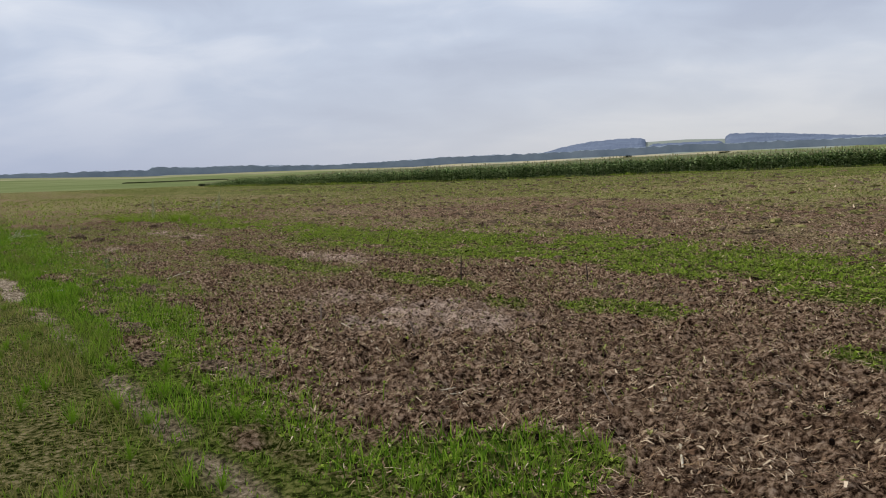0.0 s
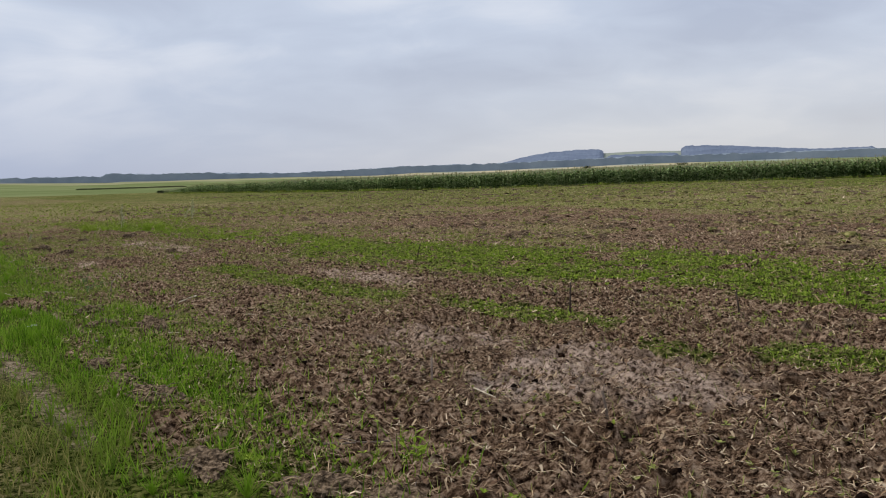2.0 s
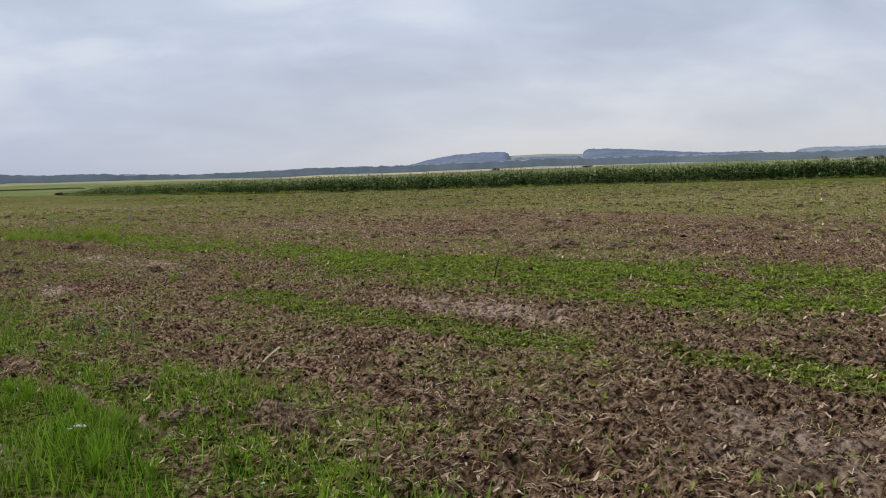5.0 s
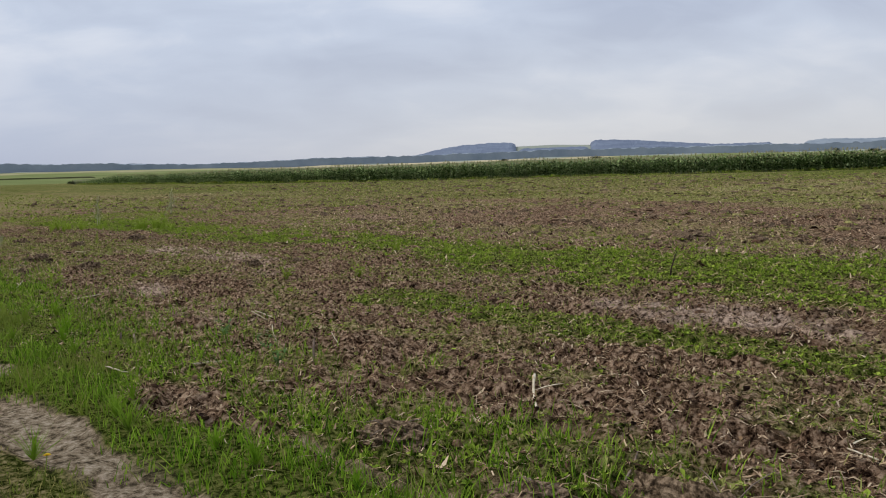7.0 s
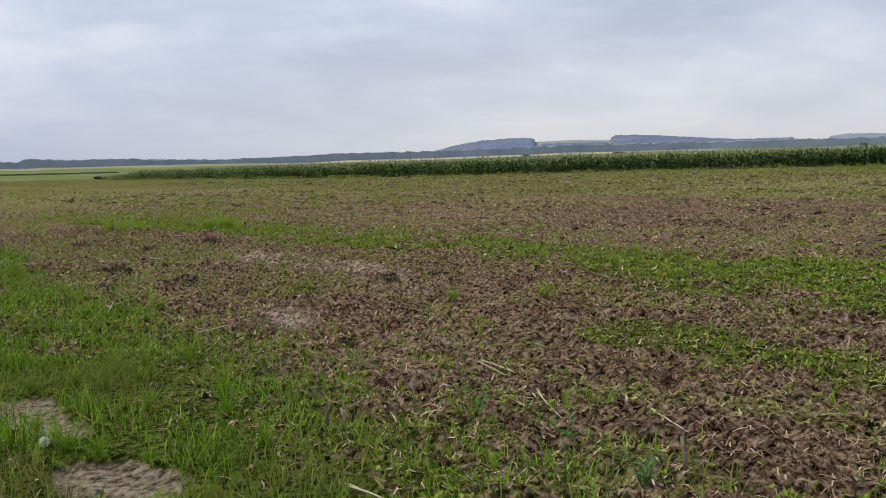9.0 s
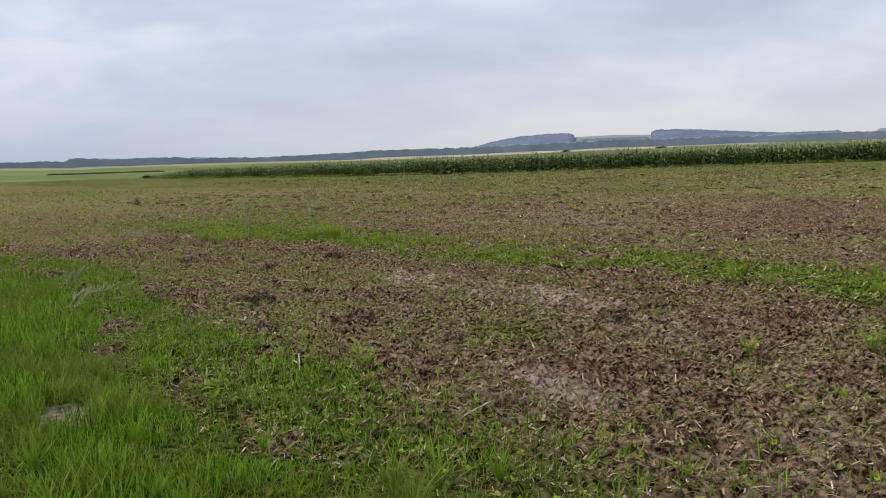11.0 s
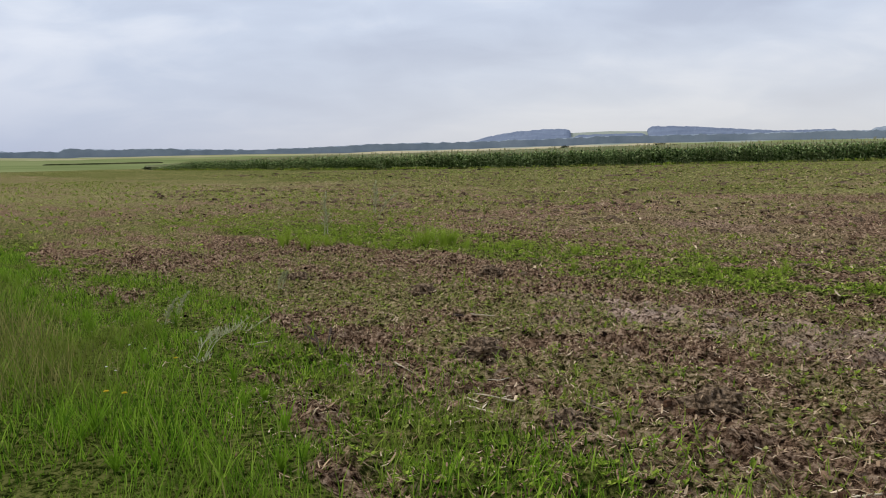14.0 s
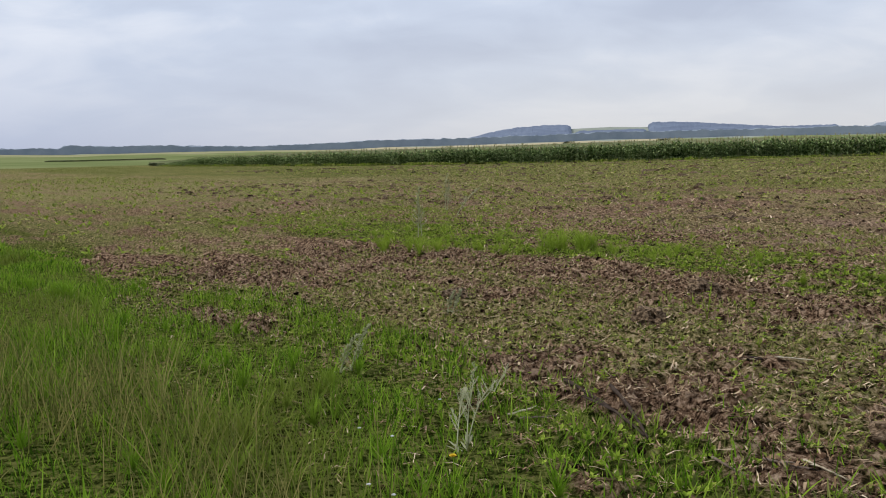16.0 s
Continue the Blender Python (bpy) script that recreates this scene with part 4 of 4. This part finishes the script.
BROWN_STALKS = [(-10.36, 22.74, -10.10, 22.82), (1.60, 5.04, 1.62, 4.48), (2.73, 5.07, 3.01, 4.56), (-1.26, 6.71, -0.82, 6.91), (-0.84, 8.62, -0.61, 8.09), (-0.68, 7.37, -0.58, 7.75), (-3.44, 11.16, -3.15, 11.58),
                (-1.96, 10.42, -1.68, 10.31), (-1.67, 10.41, -1.50, 10.14), (-3.44, 15.41, -2.50, 16.45), (-6.12, 18.77, -6.00, 18.27), (-6.49, 17.55, -6.29, 17.44),
                (-8.01, 20.95, -8.00, 20.42), (-5.18, 20.37, -5.26, 19.88), (-9.46, 21.93, -9.30, 21.77), (-8.31, 20.70, -8.22, 20.45), (-9.66, 22.00, -9.58, 21.84)]
SHORT_STALKS = [(-2.21, 11.48, -2.33, 11.0), (-1.87, 10.89, -1.83, 10.75), (-0.35, 7.71, -0.22, 7.39), (-0.01, 6.83, 0.08, 6.66), (-0.18, 6.51, -0.03, 6.51), (0.55, 5.17, 0.65, 5.36), (0.61, 5.25, 0.74, 5.33), (-1.81, 11.01, -1.77, 10.81),
                (-2.92, 10.21, -2.80, 10.16), (-6.03, 14.04, -5.84, 13.79), (-4.93, 13.28, -4.84, 13.26), (-5.08, 15.83, -4.92, 15.61), (-8.06, 19.11, -8.04, 18.76), (-7.19, 19.50, -7.24, 19.15),
                (-8.67, 20.86, -8.89, 21.02), (-7.58, 19.28, -7.50, 19.20), (-10.41, 22.79, -10.23, 22.88), (-8.51, 23.57, -8.31, 23.46), (-9.31, 21.87, -9.20, 21.72), (-8.93, 20.99, -8.88, 20.88)]
for k, q in enumerate(LONG_STALKS):
    stalk(*q, 0.009 if k < 3 else 0.0045, M_STALK, PALE, 100 + k, 0.025)
for k, q in enumerate(BROWN_STALKS):
    stalk(*q, 0.006, M_TWIG, BROWN, 200 + k, 0.025)
for k, q in enumerate(SHORT_STALKS):
    stalk(*q, 0.005, M_STALK, "short pale piece of stalk lying on the soil", 300 + k, 0.02)
for k, q in enumerate([(-9.97, 23.30, -9.84, 22.34), (-9.77, 23.05, -9.83, 22.32), (-8.67, 23.63, -8.29, 23.59)]):
    stalk(*q, 0.011, M_DARKTWIG, "dark rotten stalk lying on the soil", 330 + k, 0.03)


def stub(x, y, h, lean, mat, label, seed):
    """A cut stem that still stands, with a frayed top."""
    ob = thing("stubble_stem", x, y, label, "stubble", "standing stubble")
    rr = random.Random(seed)
    t = rr.random() * 6.28
    c, q = math.cos(t) * lean * h, math.sin(t) * lean * h
    part("stem", *tube([(0, 0, -0.03), (c * 0.3, q * 0.3, h * 0.4), (c, q, h)], [0.013, 0.009, 0.008], 7), mat, ob)
    part("splinter", *join([leaf((c, q, h - 0.02), (c + 0.02, q + 0.01, h + 0.05), 0.012), leaf((c, q, h - 0.02), (c - 0.015, q, h + 0.035), 0.010)]), mat, ob)


stub(0.95, 10.55, 0.34, 0.05, M_DARKTWIG, "dark cut stem standing in the soil", 1)
stub(-0.28, 17.2, 0.26, 0.25, M_DARKTWIG, "dark cut stem leaning among green weeds", 2)
stub(2.55, 10.2, 0.20, 0.5, M_DARKTWIG, "short dark cut stem leaning in the soil", 3)
stub(-0.60, 8.1, 0.24, 0.15, M_TWIG, "brown cut stem standing in the soil", 4)
stub(0.37, 7.1, 0.20, 0.3, M_TWIG, "brown cut stem standing in the soil", 5)
stub(-6.09, 14.87, 0.10, 0.3, M_TWIG, "pale cut stem standing in grass", 6)
stub(-5.99, 14.94, 0.09, 0.5, M_TWIG, "pale cut stem standing in grass", 7)
stub(-4.6, 13.9, 0.15, 0.35, M_TWIG, "pale cut stem standing in weeds", 8)

# ---------------------------------------------------------------- clods of earth


def clod(x, y, w, h, label, seed, aspect=0.75, heading=None):
    """A turned-up heap of earth: a lump with crumbs of its own and roots sticking out."""
    ob = thing("earth_clod", x, y, label, "clod", "clods of earth")
    bm = bmesh.new()
    bmesh.ops.create_icosphere(bm, subdivisions=4, radius=1.0)
    off = Vector((seed * 3.7, seed * 1.9, 0))
    for v in bm.verts:
        p = v.co.copy()
        k = 1 + 0.40 * noise.noise(p * 1.6 + off) + 0.30 * noise.noise(p * 4.0 + off) + 0.22 * noise.noise(p * 9.0 + off)
        v.co = Vector((p.x * k * w / 2, p.y * k * w / 2 * aspect, max(p.z, -0.35) * k * h))
    me = bpy.data.meshes.new("lump")
    bm.to_mesh(me)
    bm.free()
    me.materials.append(M_EARTH)
    lump = new("lump", me)
    lump.parent = ob
    rr = random.Random(seed)
    lump.rotation_euler = (0, 0, rr.random() * 6.28 if heading is None else heading)
    for k in range(6):
        t, r = rr.random() * 6.28, rr.uniform(0.1, 0.45) * w * min(1, aspect * 1.4)
        a = Vector((math.cos(t) * r * 0.6, math.sin(t) * r * 0.5, h * rr.uniform(0.3, 0.8)))
        b = a + Vector((math.cos(t + 0.6) * w * 0.35, math.sin(t + 0.6) * w * 0.35, h * rr.uniform(-0.2, 0.7)))
        part("root", *tube([a, (a + b) / 2 + Vector((0, 0, 0.02)), b], [0.004, 0.003, 0.0015], 5), M_TWIG if k % 2 else M_STRAW, ob)


for k, (x, y, w, h) in enumerate([(-2.47, 10.05, 0.30, 0.08), (-6.85, 19.43, 0.26, 0.10), (-6.16, 18.83, 0.42, 0.12), (-7.90, 26.00, 0.40, 0.12), (-5.29, 20.08, 0.28, 0.10), (-8.67, 22.05, 0.42, 0.12),
                                  (-7.57, 20.57, 0.36, 0.12), (-8.46, 20.45, 0.30, 0.09), (-8.79, 25.03, 0.42, 0.12), (-10.2, 26.3, 0.34, 0.10)]):
    clod(x, y, w * 0.9, h * 0.85, "dark clod of turned earth with roots on the field", 5 + k)

for k, (s, u, w, h, aspect, turn) in enumerate([(11.25, 2.66, 0.82, 0.12, 0.24, 0.0), (9.15, 1.80, 0.50, 0.055, 0.45, 0.1), (8.5, 1.84, 0.46, 0.05, 0.5, 0.3), (7.0, 1.62, 0.40, 0.045, 0.6, 0.0), (6.35, 1.93, 0.44, 0.05, 0.6, 0.5),
                                                (5.9, 2.08, 0.42, 0.045, 0.7, 0.2), (9.85, 1.80, 0.34, 0.045, 0.5, 0.0), (12.9, 2.45, 0.36, 0.05, 0.6, 0.4), (11.9, 2.35, 0.32, 0.045, 0.7, 0.9)]):
    clod(*xy(s, u), w, h * 1.45, "grey-brown ridge of turned earth beside the grass verge", 40 + k, aspect, 2.125 + turn)

# ---------------------------------------------------------------- weeds and flowers that stand by themselves


def tall_weed(x, y, h, lean, turn, label, seed, stems=1, mat=None, bold=1.0):
    """A seeding weed: thin stems with side shoots that carry small seeds and leaves."""
    rr = random.Random(seed)
    mat = mat or M_SILVER
    ob = thing("tall_weed", x, y, label, "weed", "tall seeding weeds", sink=0.02)
    for k in range(stems):
        t = turn + rr.uniform(-0.5, 0.5)
        hh, ll = h * rr.uniform(0.75, 1.0), lean * rr.uniform(0.6, 1.3)
        c, q = math.cos(t), math.sin(t)
        bx, by = rr.uniform(-0.04, 0.04), rr.uniform(-0.04, 0.04)
        pts = [Vector((bx + c * ll * hh * (i / 7) ** 1.5, by + q * ll * hh * (i / 7) ** 1.5, hh * (i / 7) * math.sqrt(max(0.1, 1 - (ll * 0.6 * i / 7) ** 2)))) for i in range(8)]
        stem = part("stem", *tube(pts, [(0.006 - 0.0006 * i) * bold for i in range(8)], 5), mat, ob)
        for j in range(16):
            f = 0.26 + 0.72 * j / 16
            i = min(int(f * 7), 6)
            p = pts[i].lerp(pts[i + 1], f * 7 - i)
            a = rr.random() * 6.28
            ln = hh * 0.22 * (1.15 - f)
            e = p + Vector((math.cos(a) * ln * 0.7 + c * ln * 0.5 * lean, math.sin(a) * ln * 0.7 + q * ln * 0.5 * lean, ln * 0.75))
            vs, fs = tube([p.lerp(e, m / 7) + Vector((0, 0, -ln * 0.06 * math.sin(math.pi * m / 7))) for m in range(8)], [0.0026 - 0.0002 * m for m in range(8)], 4)
            for m in range(4, 31):
                g, b = vs[m], rr.random() * 6.28
                d, w = Vector((math.cos(b), math.sin(b), rr.uniform(0.0, 1.1))) * 0.016 * bold, Vector((-math.sin(b), math.cos(b), 0)) * 0.004 * bold
                vs += [g + d * 0.5 + w, g + d, g + d * 0.5 - w]
                fs.append((m, len(vs) - 3, len(vs) - 2, len(vs) - 1))
            part("side_shoot", vs, fs, mat, stem, smooth=False)
        for j in range(4):
            f = 0.05 + 0.3 * j / 5
            p = pts[0].lerp(pts[3], f)
            a = rr.random() * 6.28
            part("leaf", *leaf(p, p + Vector((math.cos(a) * 0.055, math.sin(a) * 0.055, 0.03)), 0.014), mat, stem)


tall_weed(-9.98, 32.3, 0.95, 0.12, 1.6, "tall pale seeding weed standing in the field", 1, 2, bold=1.6)
tall_weed(-8.8, 38.0, 0.95, 0.15, 0.2, "tall pale seeding weed standing in the field", 2, 2, bold=1.6)
tall_weed(-8.8, 36.3, 0.80, 0.85, 0.0, "pale seeding weed bent far over", 3, 1, bold=1.6)
tall_weed(-10.72, 22.35, 0.50, 2.2, 1.62, "silvery dry weed fallen over green grass", 4, 3, bold=0.6)
tall_weed(-11.25, 23.9, 0.34, 0.5, 0.6, "small silvery weed among grass", 5, 2)
tall_weed(-10.35, 25.5, 0.26, 0.35, 0.2, "small silvery weed on the soil", 7, 2)


def broad_weed(x, y, w, h, n, label, seed, mat=None, name="leafy_weed"):
    """A bushy weed: short stems that each carry pointed leaves."""
    rr = random.Random(seed)
    ob = thing(name, x, y, label, "weed", "leafy weeds", sink=0.01)
    for k in range(max(3, n // 4)):
        a = 2.4 * k + rr.uniform(-0.4, 0.4)
        r = w * 0.32 * rr.uniform(0.3, 1.0)
        tip = Vector((math.cos(a) * r, math.sin(a) * r, h * rr.uniform(0.55, 1.0)))
        stem = part("stem", *tube([(0, 0, 0), tip * 0.5 + Vector((0, 0, h * 0.08)), tip], [0.004, 0.003, 0.0015], 5), mat or M_WEED, ob)
        for q in range(7):
            f = 0.25 + 0.75 * q / 6
            p, b = tip * f, rr.random() * 6.28
            ln = w * rr.uniform(0.10, 0.20)
            part("leaf", *leaf(p, p + Vector((math.cos(b) * ln, math.sin(b) * ln, ln * rr.uniform(-0.1, 0.6))), ln * rr.uniform(0.3, 0.5), 0.004), mat or M_WEED, stem)
    return ob


broad_weed(-4.85, 13.75, 0.26, 0.16, 16, "bluish-green leafy weed among straw", 6, M_BLUISH)
broad_weed(-8.5, 17.9, 0.42, 0.26, 16, "dark green strap-leaved clump on the verge", 1, M_GRASS)
broad_weed(-7.6, 18.7, 0.40, 0.22, 18, "yellow-green leafy weed on the soil", 2)
broad_weed(-0.80, 6.45, 0.34, 0.20, 16, "bright green weed growing in bare soil", 3)
broad_weed(-3.9, 18.4, 0.36, 0.20, 26, "bushy green weed on the soil", 4)
broad_weed(-4.8, 18.5, 0.32, 0.17, 24, "bushy green weed on the soil", 5)
broad_weed(-5.3, 14.9, 0.28, 0.15, 18, "bluish-green leafy weed among grass", 9, M_BLUISH)
broad_weed(-8.4, 24.8, 0.22, 0.36, 14, "upright leafy weed on bare soil", 7)
broad_weed(-4.95, 14.45, 0.28, 0.14, 18, "bluish-green leafy weed among straw", 8, M_BLUISH)
proto = [broad_weed(*xy(-3 - k, -3.0), 0.20, 0.13, 9, "small green weed growing in the field", 60 + k, M_WEED if k else M_GRASS) for k in range(3)]
s_, u_, p_, r_ = sample(1500, 3, 30, 1.9, 7.5, lambda a, b: w_weeds(a, b) ** 1.5, 71)
for k in range(min(170, len(s_))):
    c = copy_thing(proto[k % 3], pose(*p_[k], 0, 0, r_.random() * 360))
    c.scale = [r_.uniform(0.35, 0.8)] * 3


def tuft(h, n, label, seed, mat=None, lean=0.45):
    """A tuft of long blades that spring from one root."""
    r2 = np.random.default_rng(seed)
    v, f = blades(np.zeros((n, 3)), r2.uniform(0.45, 1.0, n) * h, r2.uniform(0.005, 0.009, n), r2, lean)
    f = f.reshape(n, 2, 4)
    f[:, 0, 0], f[:, 0, 1] = f[0, 0, 0], f[0, 0, 1]
    ob = bulk("grass_tuft", v, f.reshape(-1, 4), [mat or M_GRASS])
    x, y = xy(-4 - seed % 7, -3.5)
    ob.location = (x, y, place(x, y) - 0.01)
    return tagged(ob, label, "grass", "grass tufts")


tufts = [tuft(0.22 + 0.04 * k, 46, "long green grass tuft on the verge", 80 + k, M_GRASS) for k in range(3)]
s_, u_, p_, r_ = sample(1600, 3, 32, 0.5, 3.6, w_verge, 72)
for k in range(min(190, len(s_))):
    c = copy_thing(tufts[k % 3], pose(*p_[k], 0, 0, r_.random() * 360))
    c.scale = [r_.uniform(0.6, 1.0) * float(np.interp(s_[k], (0, 15, 25), (0.8, 0.9, 1.0)))] * 3
clumps = [tuft(0.42 + 0.05 * k, 60, "bright green clump of tall grass in the field", 90 + k, M_WEED, 0.35) for k in range(2)]
for x, y, n, spread, size in [(-8.15, 29.7, 11, 0.20, 0.9), (-7.7, 29.2, 8, 0.30, 0.55), (-10.1, 30.2, 10, 0.30, 0.75), (-9.4, 29.6, 8, 0.35, 0.55), (-10.5, 30.6, 8, 0.30, 0.75), (-6.6, 28.3, 7, 0.4, 0.5), (-7.1, 28.7, 6, 0.3, 0.5)]:
    for k in range(n):
        px, py = x + r_.normal() * spread, y + r_.normal() * spread
        c = copy_thing(clumps[k % 2], pose(px, py, place(px, py) - 0.01, 0, 0, r_.random() * 360))
        c.scale = [size * r_.uniform(0.6, 1.1)] * 3
s_, u_, p_, r_ = sample(900, 18, 34, 7.4, 10.6, lambda a, b: w_weeds(a, b) * masks(a, b)[6] ** 2, 73)
for k in range(min(90, len(s_))):
    c = copy_thing(clumps[k % 2], pose(*p_[k], 0, 0, r_.random() * 360))
    c.scale = [r_.uniform(0.22, 0.5)] * 3


def dandelion(x, y, h, label, seed, clock=False, white=False):
    ob = thing("dandelion", x, y, label, "flower", "wild flowers", sink=0.01)
    rr = random.Random(seed)
    top = Vector((rr.uniform(-0.02, 0.02), rr.uniform(-0.02, 0.02), h))
    ob_stem = part("stem", *tube([(0, 0, 0), top * 0.5, top], [0.003, 0.0025, 0.002], 5), M_GRASS, ob)
    pieces = []
    if clock:
        for k in range(90):
            d = Vector((rr.gauss(0, 1), rr.gauss(0, 1), rr.gauss(0, 1))).normalized()
            a = d.orthogonal().normalized() * 0.006
            pieces.append(([top + d * 0.004, top + d * 0.024 + a, top + d * 0.027, top + d * 0.024 - a], [(0, 1, 2, 3)]))
        part("seed_head", *join(pieces), M_WHITE, ob_stem, "round white seed head", smooth=False)
    else:
        for ring, (n, r, up) in enumerate(((14, 0.010, 0.003), (10, 0.007, 0.005)) if white else ((16, 0.019, 0.004), (12, 0.014, 0.008), (8, 0.008, 0.010))):
            for k in range(n):
                t = 2 * math.pi * k / n + ring * 0.2
                pieces.append(leaf(top, top + Vector((math.cos(t) * r, math.sin(t) * r, up)), 0.006))
        part("flower_head", *join(pieces), M_WHITE if white else M_YELLOW, ob_stem, smooth=False)


dandelion(-7.43, 14.84, 0.05, "white dandelion clock on the grassy track", 1, clock=True)
for k, (x, y) in enumerate([(-5.83, 11.78), (-11.04, 21.14), (-10.80, 21.97), (-10.94, 21.08)]):
    dandelion(x, y, 0.14, "yellow dandelion flower in green grass", 2 + k)
for k, (x, y) in enumerate([(-11.17, 21.59), (-11.18, 22.25), (-10.77, 22.61), (-11.07, 22.15), (-11.08, 21.49), (-3.3, 9.4)]):
    dandelion(x, y, 0.18, "small white wild flower in green grass", 12 + k, white=True)


daisy_rng = random.Random(4)
for k in range(24):
    px, py = xy(daisy_rng.uniform(16.4, 18.6), daisy_rng.uniform(0.75, 1.2))
    dandelion(px, py, daisy_rng.uniform(0.03, 0.06), "tiny white wild flower on the trodden track", 40 + k, white=True)


def yarrow(x, y, h, label):
    """Two flat heads of tiny white flowers on thin stems."""
    ob = thing("yarrow", x, y, label, "flower", "wild flowers", sink=0.01)
    rr = random.Random(9)
    for k in range(3):
        top = Vector((0.03 * (k - 1), 0.03 * (k % 2), h * (0.9 + 0.05 * k)))
        stem = part("stem", *tube([(0, 0, 0), top * 0.5 + Vector((0.004, 0, 0)), top], [0.003, 0.0025, 0.002], 5), M_GRASS, ob)
        pieces = []
        for j in range(34):
            t, r = rr.random() * 6.28, 0.022 * math.sqrt(rr.random())
            c = top + Vector((math.cos(t) * r, math.sin(t) * r, rr.uniform(0, 0.008)))
            for m in range(4):
                b = m * 1.57 + t
                pieces.append(leaf(c, c + Vector((math.cos(b) * 0.006, math.sin(b) * 0.006, 0.002)), 0.005))
        part("flower_head", *join(pieces), M_WHITE, stem, smooth=False)
    for k in range(8):
        t = k * 2.4
        part("leaf", *leaf((0, 0, 0.02 * k / 2), (math.cos(t) * 0.07, math.sin(t) * 0.07, 0.05 + 0.02 * k / 2), 0.02), M_WEED, ob)


yarrow(-4.36, 10.76, 0.09, "white yarrow in flower on the grass verge")
